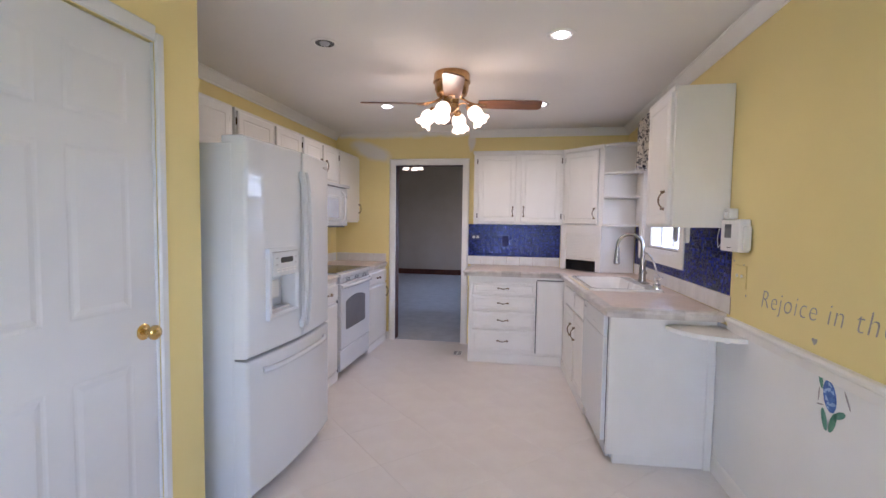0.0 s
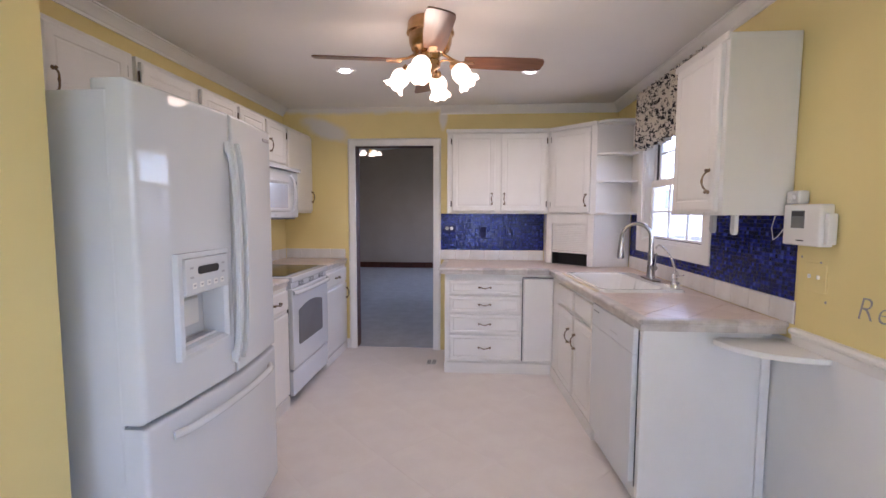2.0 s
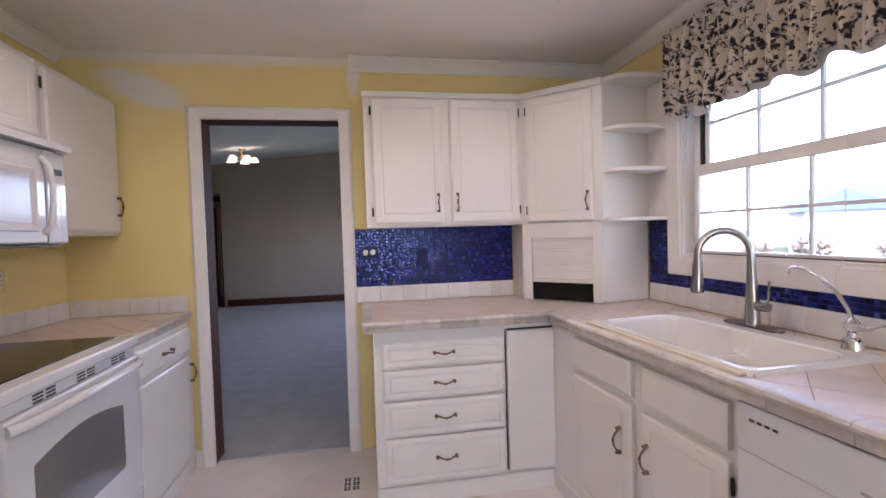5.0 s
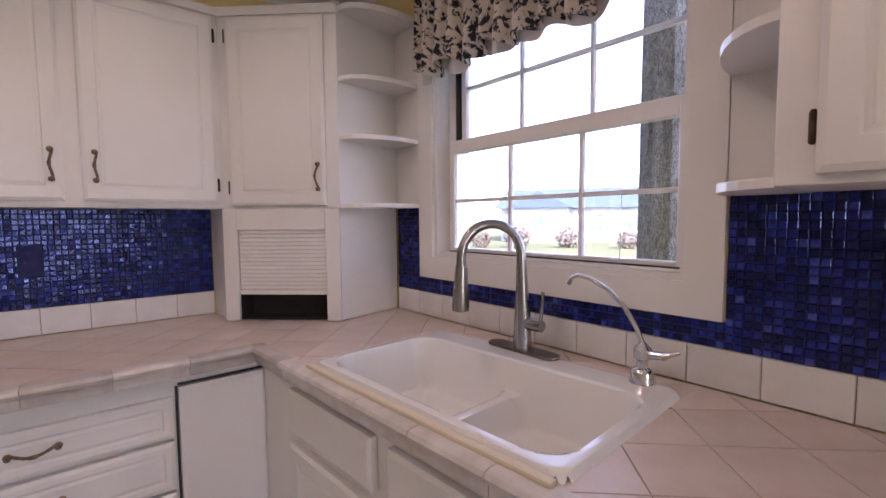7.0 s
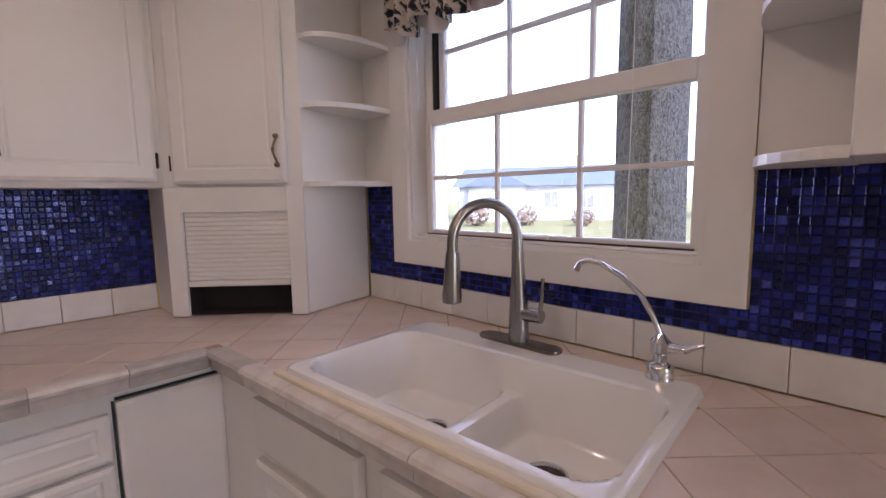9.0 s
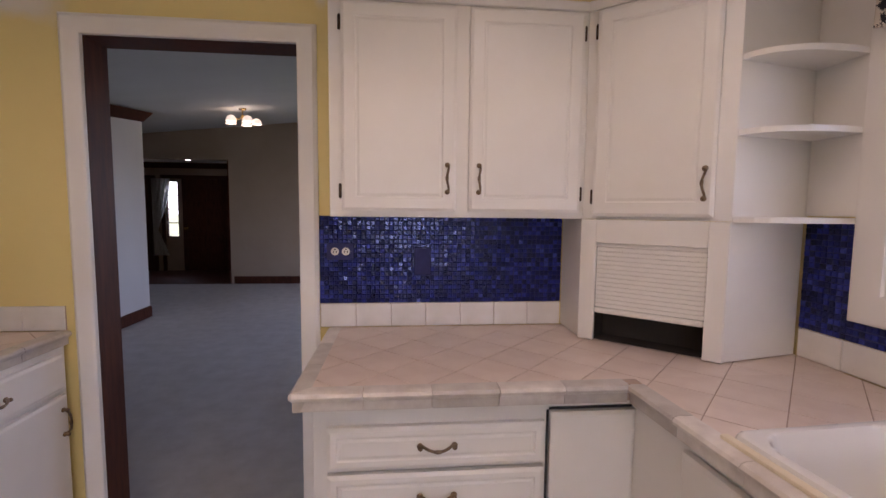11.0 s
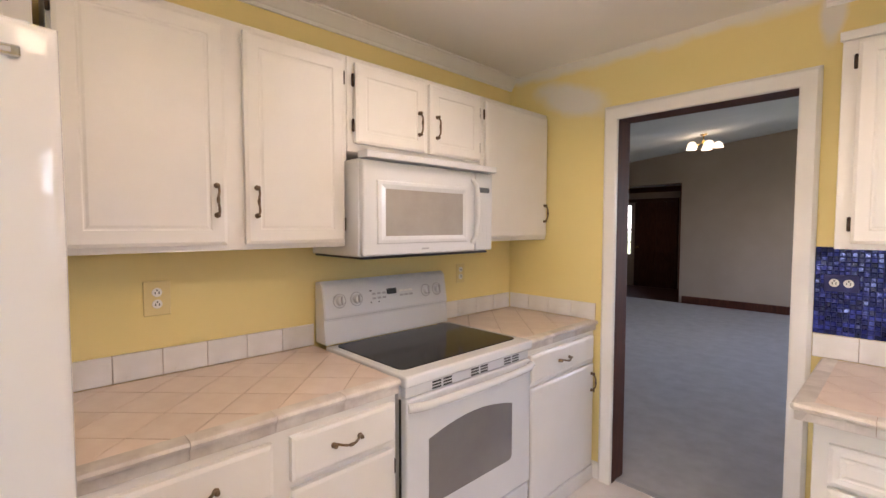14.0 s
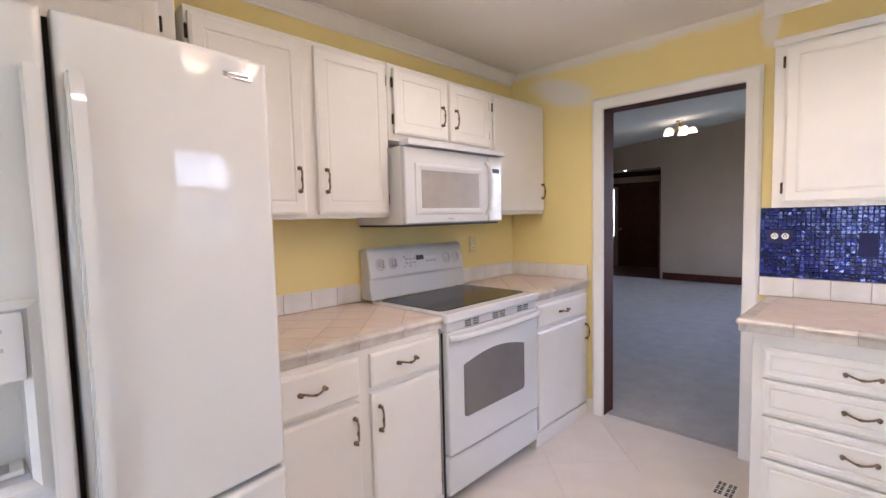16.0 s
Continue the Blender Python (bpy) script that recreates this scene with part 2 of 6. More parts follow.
FARWINDOW = surface("house_window_glass", (0.14, 0.16, 0.18), (0.24, 0.26, 0.28), 0.1, 3.0, 40, 0.0)
BULB = glow("lit_bulb", (1.0, 0.80, 0.55), 3.2)
DOWNLIGHT = glow("lit_downlight", (1.0, 0.90, 0.76), 3.2)
LCD = surface("grey_display", (0.20, 0.20, 0.19), (0.25, 0.25, 0.24), 0.2, 10, 100, 0.0)


def frosted(name, strength):
    m, nt, b = mat(name)
    b.inputs["Base Color"].default_value = (0.9, 0.86, 0.8, 1)
    b.inputs["Roughness"].default_value = 0.4
    b.inputs["Emission Color"].default_value = (1.0, 0.78, 0.52, 1)
    b.inputs["Emission Strength"].default_value = strength
    return m


SHADE = frosted("lit_frosted_shade", 0.36)


def pane_glass():
    m, nt, b = mat("window_glass")
    b.inputs["Base Color"].default_value = (1, 1, 1, 1)
    b.inputs["Roughness"].default_value = 0.0
    b.inputs["IOR"].default_value = 1.45
    b.inputs["Transmission Weight"].default_value = 1.0
    return m


GLASS = pane_glass()


def mosaic(name, by_object):
    m, nt, b = mat(name)
    src = nt.nodes.new("ShaderNodeObjectInfo" if by_object else "ShaderNodeNewGeometry")
    rnd = src.outputs["Random" if by_object else "Random Per Island"]
    co = coords(nt)
    n = node(nt, "ShaderNodeTexNoise", Scale=130.0, Detail=3.0)
    n2 = node(nt, "ShaderNodeTexNoise", Scale=160.0, Detail=2.0)
    nt.links.new(co, n.inputs["Vector"])
    nt.links.new(co, n2.inputs["Vector"])
    base = ramp(nt, rnd, [(0.0, (0.005, 0.006, 0.050)), (0.35, (0.008, 0.010, 0.088)), (0.62, (0.014, 0.017, 0.165)), (0.82, (0.028, 0.036, 0.28)), (0.92, (0.045, 0.060, 0.36)), (1.0, (0.085, 0.11, 0.48))])
    swirl = ramp(nt, n.outputs[0], [(0.35, (0.55, 0.55, 0.6)), (0.7, (1.25, 1.25, 1.2))])
    mx = nt.nodes.new("ShaderNodeMix")
    mx.data_type, mx.blend_type = "RGBA", "MULTIPLY"
    mx.inputs[0].default_value = 1.0
    nt.links.new(base, mx.inputs[6])
    nt.links.new(swirl, mx.inputs[7])
    nt.links.new(mx.outputs[2], b.inputs["Base Color"])
    b.inputs["Roughness"].default_value = 0.13
    b.inputs["Specular IOR Level"].default_value = 0.75
    b.inputs["Specular Tint"].default_value = (0.42, 0.50, 1.0, 1)     # foil-backed glass gleams blue
    bump(nt, b, n2.outputs[0], 0.35, 0.0012)
    return m


MOSAIC, MOSAIC_PIECE = mosaic("blue_glass_mosaic", False), mosaic("blue_glass_mosaic_piece", True)
MGROUT = surface("dark_blue_grout", (0.018, 0.021, 0.105), (0.038, 0.042, 0.16), 0.85, 30.0, 200, 0.2, 0.0006)


def toile():
    """Cream cotton printed with dark leaf sprays and flowers."""
    m, nt, b = mat("toile_fabric")
    co = coords(nt, (1, 1, 1))
    warp = node(nt, "ShaderNodeTexNoise", Scale=14.0, Detail=3.0)
    nt.links.new(co, warp.inputs["Vector"])
    add = nt.nodes.new("ShaderNodeVectorMath")
    add.operation = "MULTIPLY_ADD"
    add.inputs[1].default_value = (0.09, 0.09, 0.09)
    nt.links.new(warp.outputs["Color"], add.inputs[0])
    nt.links.new(co, add.inputs[2])
    v = node(nt, "ShaderNodeTexVoronoi", Scale=44.0)
    v.feature = "SMOOTH_F1"
    n = node(nt, "ShaderNodeTexNoise", Scale=120.0, Detail=4.0, Roughness=0.65)
    nt.links.new(add.outputs[0], v.inputs["Vector"])
    nt.links.new(add.outputs[0], n.inputs["Vector"])
    s = nt.nodes.new("ShaderNodeMath")
    s.operation = "ADD"
    nt.links.new(v.outputs["Distance"], s.inputs[0])
    nt.links.new(n.outputs[0], s.inputs[1])
    col = ramp(nt, s.outputs[0], [(0.76, (0.018, 0.018, 0.032)), (0.845, (0.060, 0.056, 0.068)), (0.87, (0.30, 0.265, 0.22)), (0.92, (0.66, 0.60, 0.51))])
    nt.links.new(col, b.inputs["Base Color"])
    b.inputs["Roughness"].default_value = 0.95
    b.inputs["Sheen Weight"].default_value = 0.2
    weave = node(nt, "ShaderNodeTexNoise", Scale=500.0)
    nt.links.new(co, weave.inputs["Vector"])
    bump(nt, b, weave.outputs[0], 0.3, 0.0006)
    return m


TOILE = toile()
LINING = surface("white_valance_lining", (0.70, 0.68, 0.66), (0.78, 0.76, 0.74), 0.9, 8.0, 300, 0.2, 0.0006)


# ---- mesh tools ----
def mesh_of(name, bm, material, smooth=False):
    bmesh.ops.recalc_face_normals(bm, faces=bm.faces[:])
    me = bpy.data.meshes.new(name)
    bm.to_mesh(me)
    bm.free()
    for m in (material if isinstance(material, (list, tuple)) else [material]):
        me.materials.append(m)
    if smooth:
        me.shade_smooth()
        me.set_sharp_from_angle(angle=radians(38))
    return me


def part(name, bm, material, parent=None, label="", smooth=False, kind="", category=""):
    ob = new(name, mesh_of(name, bm, material, smooth))
    if parent is not None:
        ob.parent = parent
    if smooth and name != "edge_tile":
        ob.modifiers.new("even_normals", "WEIGHTED_NORMAL").keep_sharp = True
    return tagged(ob, label, category, "", kind)


def thing(name, m, label, category, group=""):
    ob = new(name)
    ob.matrix_basis = m
    return tagged(ob, label, category, group)


def box(x0, x1, y0, y1, z0, z1, bevel=0.0, bm=None, segments=1):
    b = bmesh.new()
    vs = [b.verts.new((x, y, z)) for x in (x0, x1) for y in (y0, y1) for z in (z0, z1)]
    for f in ((0, 1, 3, 2), (4, 6, 7, 5), (0, 4, 5, 1), (2, 3, 7, 6), (0, 2, 6, 4), (1, 5, 7, 3)):
        b.faces.new([vs[i] for i in f])
    bmesh.ops.recalc_face_normals(b, faces=b.faces[:])
    if bevel:
        bmesh.ops.bevel(b, geom=b.edges[:], offset=bevel, segments=segments, profile=0.6, affect="EDGES")
    return join(bm, b)


def join(bm, b):
    if bm is None:
        return b
    index = {v: bm.verts.new(v.co) for v in b.verts}
    for f in b.faces:
        bm.faces.new([index[v] for v in f.verts]).material_index = f.material_index
    b.free()
    return bm


def prism(points, z0, z1, bm=None, bevel=0.0):
    """A flat outline in x and y, raised from z0 to z1."""
    b = bmesh.new()
    lo = [b.verts.new((x, y, z0)) for x, y in points]
    hi = [b.verts.new((x, y, z1)) for x, y in points]
    n = len(points)
    b.faces.new(lo[::-1])
    top = b.faces.new(hi)
    for i in range(n):
        b.faces.new((lo[i], lo[(i + 1) % n], hi[(i + 1) % n], hi[i]))
    if bevel:
        bmesh.ops.bevel(b, geom=list(top.edges), offset=bevel, segments=2, profile=0.6, affect="EDGES")
    return join(bm, b)


def lathe(profile, n=20, bm=None, m=None):
    """Rings (radius, height) turned about z."""
    b = bmesh.new()
    rings = []
    for r, z in profile:
        if r < 1e-5:
            rings.append([b.verts.new((0, 0, z))])
        else:
            rings.append([b.verts.new((r * math.cos(2 * math.pi * i / n), r * math.sin(2 * math.pi * i / n), z)) for i in range(n)])
    for a, c in zip(rings, rings[1:]):
        for i in range(n):
            j = (i + 1) % n
            q = [a[i % len(a)], a[j % len(a)], c[j % len(c)], c[i % len(c)]]
            q = list(dict.fromkeys(q))
            if len(q) > 2:
                b.faces.new(q)
    if m is not None:
        b.transform(m)
    return join(bm, b)


def tube(points, radii, n=10, bm=None):
    """A round bar along a path; radii is one number or one for each point."""
    b = bmesh.new()
    pts = [Vector(p) for p in points]
    if not isinstance(radii, (list, tuple)):
        radii = [radii] * len(pts)
    rings, side = [], None
    for i, p in enumerate(pts):
        way = (pts[min(i + 1, len(pts) - 1)] - pts[max(i - 1, 0)]).normalized()
        if side is None:
            side = way.orthogonal().normalized()
        side = (side - way * side.dot(way)).normalized()
        up = way.cross(side)
        rings.append([b.verts.new(p + radii[i] * (math.cos(2 * math.pi * k / n) * side + math.sin(2 * math.pi * k / n) * up)) for k in range(n)])
    for a, c in zip(rings, rings[1:]):
        for k in range(n):
            b.faces.new((a[k], a[(k + 1) % n], c[(k + 1) % n], c[k]))
    b.faces.new(rings[0][::-1])
    b.faces.new(rings[-1])
    return join(bm, b)


def sweep(profile, path, bm=None, closed=False):
    """An outline (out, up) carried along a path in plan; out is to the right of the way."""
    b = bmesh.new()
    rings = []
    n = len(path)
    for i, p in enumerate(path):
        p = Vector(p)
        before = (p - Vector(path[i - 1])).normalized() if i or closed else None
        after = (Vector(path[(i + 1) % n]) - p).normalized() if i < n - 1 or closed else None
        d1, d2 = before or after, after or before
        n1, n2 = Vector((d1.y, -d1.x, 0)), Vector((d2.y, -d2.x, 0))
        mit = (n1 + n2) / (1 + n1.dot(n2))
        rings.append([b.verts.new(p + mit * o + Vector((0, 0, u))) for o, u in profile])
    k = len(profile)
    pairs = list(zip(rings, rings[1:])) + ([(rings[-1], rings[0])] if closed else [])
    for a, c in pairs:
        for i in range(k):
            b.faces.new((a[i], a[(i + 1) % k], c[(i + 1) % k], c[i]))
    if not closed:
        b.faces.new(rings[0])
        b.faces.new(rings[-1][::-1])
    return join(bm, b)


def front_panel(w, h, t=0.018, rim=0.011, border=0.048, raised=True):
    """A cabinet front standing at x 0..w, z 0..h with its face at y -t: routed rim, then a shallow beaded field."""
    b = box(0, w, -t, 0, 0, h)
    b.faces.ensure_lookup_table()
    face = min(b.faces, key=lambda f: f.calc_center_median().y)

    def step(f, thick, depth):
        bmesh.ops.inset_region(b, faces=[f], thickness=thick, depth=0, use_even_offset=True)
        bmesh.ops.translate(b, verts=list(f.verts), vec=(0, depth, 0))

    step(face, rim, -0.0)
    bmesh.ops.translate(b, verts=list(face.verts), vec=(0, -0.005, 0))
    if raised and min(w, h) > 2.6 * border:
        step(face, border - rim, 0.0)
        step(face, 0.004, 0.0035)
        step(face, 0.004, 0.0)
        step(face, 0.007, -0.0025)
    return b


def wall_with_holes(x0, x1, z0, z1, holes, t):
    """A wall slab in local x, z with its face at y 0 and its back at y t, with rectangular holes (x0, x1, z0, z1)."""
    xs = sorted({x0, x1, *(h[0] for h in holes), *(h[1] for h in holes)})
    zs = sorted({z0, z1, *(h[2] for h in holes), *(h[3] for h in holes)})
    solid = {}
    for i in range(len(xs) - 1):
        for k in range(len(zs) - 1):
            cx, cz = (xs[i] + xs[i + 1]) / 2, (zs[k] + zs[k + 1]) / 2
            solid[i, k] = not any(h[0] < cx < h[1] and h[2] < cz < h[3] for h in holes)
    b = bmesh.new()
    cache = {}

    def v(i, y, k):
        key = (i, y, k)
        if key not in cache:
            cache[key] = b.verts.new((xs[i], y, zs[k]))
        return cache[key]

    for (i, k), full in solid.items():
        if not full:
            continue
        b.faces.new((v(i, 0, k), v(i + 1, 0, k), v(i + 1, 0, k + 1), v(i, 0, k + 1)))
        b.faces.new((v(i, t, k), v(i, t, k + 1), v(i + 1, t, k + 1), v(i + 1, t, k)))
        for (di, dk), (a, c) in {(-1, 0): ((i, k), (i, k + 1)), (1, 0): ((i + 1, k), (i + 1, k + 1)), (0, -1): ((i, k), (i + 1, k)), (0, 1): ((i, k + 1), (i + 1, k + 1))}.items():
            if not solid.get((i + di, k + dk), False):
                b.faces.new((v(a[0], 0, a[1]), v(c[0], 0, c[1]), v(c[0], t, c[1]), v(a[0], t, a[1])))
    return b


def at(ob, m):
    ob.matrix_basis = m
    return ob


END, LEFT, RIGHT = 0, 90, -90      # turns of a unit that stands against the end, left and right wall
# ---- structure: kitchen ----
def tiles_clip(poly, region):
    """The part of a convex outline that lies in a convex region, both counter-clockwise."""
    for (ax, ay), (bx, by) in zip(region, region[1:] + region[:1]):
        out = []
        for a, c in zip(poly, poly[1:] + poly[:1]):
            da = (bx - ax) * (a[1] - ay) - (by - ay) * (a[0] - ax)
            dc = (bx - ax) * (c[1] - ay) - (by - ay) * (c[0] - ax)
            if da >= 0:
                out.append(a)
            if da * dc < 0:
                k = da / (da - dc)
                out.append((a[0] + k * (c[0] - a[0]), a[1] + k * (c[1] - a[1])))
        poly = out
        if len(poly) < 3:
            return []
    return poly


def rect(x0, x1, y0, y1):
    return [(x0, y0), (x1, y0), (x1, y1), (x0, y1)]


def area(poly):
    return abs(sum(a[0] * c[1] - c[0] * a[1] for a, c in zip(poly, poly[1:] + poly[:1]))) / 2


def diagonal_tiles(rects, side, gap, phase=(0.0, 0.0)):
    """Outlines of square tiles laid at 45 degrees, cut to the convex regions."""
    made = []
    s = math.sqrt(0.5)
    for r in rects:
        cu = [(x + y) * s for x, y in r]
        cv = [(y - x) * s for x, y in r]
        for i in range(math.floor((min(cu) - phase[0]) / side), math.ceil((max(cu) - phase[0]) / side)):
            for k in range(math.floor((min(cv) - phase[1]) / side), math.ceil((max(cv) - phase[1]) / side)):
                u0, v0 = phase[0] + i * side + gap / 2, phase[1] + k * side + gap / 2
                u1, v1 = u0 + side - gap, v0 + side - gap
                p = tiles_clip([((u - v) * s, (u + v) * s) for u, v in ((u0, v0), (u1, v0), (u1, v1), (u0, v1))], r)
                if len(p) > 2 and area(p) > 2e-4:
                    made.append(p)
    return made


floor = part("floor", box(LW - 0.1, RW + 0.1, SW - 0.1, EW + 0.07, -0.12, -0.0035), FGROUT, label="pale beige diagonal tile kitchen floor", kind="structure", category="floor")

# end wall with the doorway
b = wall_with_holes(LW - 0.12, RW + 0.16, -0.1, 3.4, [(DX0 - 0.02, DX1 + 0.02, -0.1, DZ + 0.02)], 0.13)
for f in b.faces:
    if all(v.co.y > 0.129 for v in f.verts):
        f.material_index = 1
wall_end = at(part("wall_north", b, [PATCHED, BEIGE], label="yellow painted kitchen wall with smeared filler round its doorway", kind="structure", category="wall"), pose(0, EW, 0))

# left wall, alcove side and near left wall with its door
wall_left = at(part("wall_west", wall_with_holes(0, EW - NE + 0.12, -0.1, H + 0.1, [], 0.12), YELLOW, label="yellow painted wall behind the range", kind="structure", category="wall"), pose(LW, NE - 0.12, 0, 0, 0, LEFT))
alcove = part("wall_alcove", box(LW, NW - 0.12, NE - 0.12, NE, -0.1, H + 0.1), YELLOW, label="yellow painted side of the refrigerator alcove", kind="structure", category="wall")
ND0, ND1, NDZ = 0.515, 1.285, 2.055
wall_near = at(part("wall_near_west", wall_with_holes(0, NE - SW, -0.1, H + 0.1, [(ND0 - SW, ND1 - SW, -0.1, NDZ)], 0.12), YELLOW, label="yellow painted wall beside a white door", kind="structure", category="wall"), pose(NW, SW, 0, 0, 0, LEFT))
closet = part("wall_closet", box(NW - 0.95, NW - 0.83, SW, NE - 0.12, -0.1, H + 0.1), YELLOW, label="plain wall behind the white door", kind="structure", category="wall")

# right wall with the window
WY0, WY1, WZ0, WZ1 = 3.15, 4.14, 1.178, 2.15
wall_right = at(part("wall_east", wall_with_holes(-0.13, EW - SW, -0.6, H + 0.1, [(EW - WY1, EW - WY0, WZ0, WZ1), (EW + 0.60, EW + 1.90, 0.90, 2.10)], 0.16), YELLOW, label="yellow painted wall with the sink window", kind="structure", category="wall"), pose(RW, EW, 0, 0, 0, RIGHT))
wall_rear = at(part("wall_south", wall_with_holes(-RW - 0.1, -NW + 0.9, -0.1, H + 0.1, [(-0.6, 0.8, 0.95, 1.95)], 0.14), YELLOW, label="yellow painted rear wall with a window", kind="structure", category="wall"), pose(0, SW, 0, 0, 0, 180))

ceiling = part("ceiling", box(LW - 0.12, RW + 0.16, SW - 0.14, EW + 0.0, H, H + 0.1), CEIL, label="flat white painted kitchen ceiling", kind="structure", category="ceiling")
roof = part("roof", box(-7, 1.75, SW - 0.6, 14.2, 4.2, 4.35), ROOFING, label="plain roof over the house", kind="structure", category="roof")

# crown moulding, missing over the doorway
CROWN = [(0, H - 0.076), (0.009, H - 0.076), (0.012, H - 0.062), (0.020, H - 0.056), (0.035, H - 0.030), (0.050, H - 0.020), (0.054, H - 0.011), (0.064, H - 0.009), (0.064, H - 0.001), (0, H - 0.001)]
part("crown_moulding", sweep(CROWN, [(-0.53, EW, 0), (RW, EW, 0), (RW, SW, 0), (NW, SW, 0), (NW, NE, 0), (LW, NE, 0), (LW, EW - 0.002, 0)]), TRIM, label="white painted crown moulding", kind="structure", category="moulding", smooth=True)

BASE = [(0, 0), (0.014, 0), (0.014, 0.075), (0.010, 0.088), (0.004, 0.095), (0, 0.095)]
part("baseboard", sweep(BASE, [(NW, SW, 0), (NW, ND0 - 0.04, 0)]), TRIM, label="white painted baseboard", kind="structure", category="baseboard", smooth=True)
part("baseboard", sweep(BASE, [(NW, ND1 + 0.04, 0), (NW, NE, 0), (NW - 0.05, NE, 0)]), TRIM, label="white painted baseboard", kind="structure", category="baseboard", smooth=True)
part("baseboard", sweep(BASE, [(-1.515, EW, 0), (DX0 - 0.07, EW, 0)]), TRIM, label="white painted baseboard by the doorway", kind="structure", category="baseboard", smooth=True)
part("baseboard", sweep(BASE, [(RW, 2.54, 0), (RW, 0.15, 0)]), TRIM, label="white painted baseboard", kind="structure", category="baseboard", smooth=True)

# wainscot and chair rail of the eating end
part("wainscot", box(RW - 0.006, RW, 0.15, 2.56, 0.095, 0.86), WAINSCOT, label="plain white wainscot panel", kind="structure", category="wainscot")
RAIL = [(0, 0.845), (0.012, 0.845), (0.016, 0.862), (0.020, 0.885), (0.032, 0.895), (0.034, 0.905), (0.026, 0.915), (0, 0.915)]
part("chair_rail", sweep(RAIL, [(RW, 2.345, 0), (RW, 0.15, 0)]), TRIM, label="white painted chair rail", kind="structure", category="moulding", smooth=True)

# doorway: white casing to the kitchen, dark stained jambs behind it
def casing(name, x0, x1, z1, w, t, material, label, y0, sign, z0=0.0):
    """Three boards round an opening, standing off the wall face y0 towards sign."""
    prof = [(0, 0), (0, t * 0.75), (w * 0.15, t), (w * 0.8, t), (w, t * 0.55), (w, 0)]
    b = bmesh.new()
    out = [(x0 - w, z0), (x0 - w, z1 + w), (x1 + w, z1 + w), (x1 + w, z0)]
    rings = []
    for (ox, oz), (ix, iz) in zip(out, [(x0, z0), (x0, z1), (x1, z1), (x1, z0)]):
        rings.append([b.verts.new((ix + (ox - ix) * o / w, y0 + sign * u, iz + (oz - iz) * o / w)) for o, u in prof])
    for a, c in zip(rings, rings[1:]):
        for i in range(len(prof)):
            b.faces.new((a[i], a[(i + 1) % len(prof)], c[(i + 1) % len(prof)], c[i]))
    b.faces.new(rings[0])
    b.faces.new(rings[-1][::-1])
    return part(name, b, material, label=label, kind="structure", category="trim", smooth=True)


casing("door_casing", DX0, DX1, DZ, 0.074, 0.026, TRIM, "white painted doorway casing", EW, -1)
casing("door_casing", DX0, DX1, DZ, 0.085, 0.02, DARKWOOD, "dark stained living room casing", EW + 0.13, 1)
b = box(DX0 - 0.02, DX0, 0.004 + EW, EW + 0.13, 0, DZ + 0.02)
box(DX1, DX1 + 0.02, 0.004 + EW, EW + 0.13, 0, DZ + 0.02, bm=b)
box(DX0, DX1, 0.004 + EW, EW + 0.13, DZ, DZ + 0.02, bm=b)
part("door_jamb", b, DARKWOOD, label="dark stained doorway jamb", kind="structure", category="trim")
part("threshold", prism([(DX0, EW + 0.045), (DX1, EW + 0.045), (DX1, EW + 0.085), (DX0, EW + 0.085)], -0.002, 0.006, bevel=0.004), GREY, label="thin metal carpet edge strip", kind="structure", category="threshold")

# ---- structure: window over the sink ----
b = bmesh.new()
w = 0.088
prof = [(0, 0), (0, 0.014), (w * 0.2, 0.020), (w * 0.8, 0.022), (w, 0.014), (w, 0)]
rings = []
for (oy, oz), (iy, iz) in zip([(WY0 - w, WZ0 - w), (WY1 + w, WZ0 - w), (WY1 + w, WZ1 + w), (WY0 - w, WZ1 + w)], [(WY0, WZ0), (WY1, WZ0), (WY1, WZ1), (WY0, WZ1)]):
    rings.append([b.verts.new((RW - u, iy + (oy - iy) * o / w, iz + (oz - iz) * o / w)) for o, u in prof])
for i in range(4):
    a, c = rings[i], rings[(i + 1) % 4]
    for k in range(len(prof)):
        b.faces.new((a[k], a[(k + 1) % len(prof)], c[(k + 1) % len(prof)], c[k]))
window = part("window_1", b, TRIM, label="white double-hung window with divided panes over the sink", kind="structure", category="window", smooth=True)
# lining boards of the opening
b = box(RW, RW + 0.16, WY0, WY0 + 0.014, WZ0, WZ1)
box(RW, RW + 0.16, WY1 - 0.014, WY1, WZ0, WZ1, bm=b)
box(RW, RW + 0.16, WY0 + 0.014, WY1 - 0.014, WZ0, WZ0 + 0.014, bm=b)
box(RW, RW + 0.16, WY0 + 0.014, WY1 - 0.014, WZ1 - 0.014, WZ1, bm=b)
part("window_lining", b, TRIM, window)


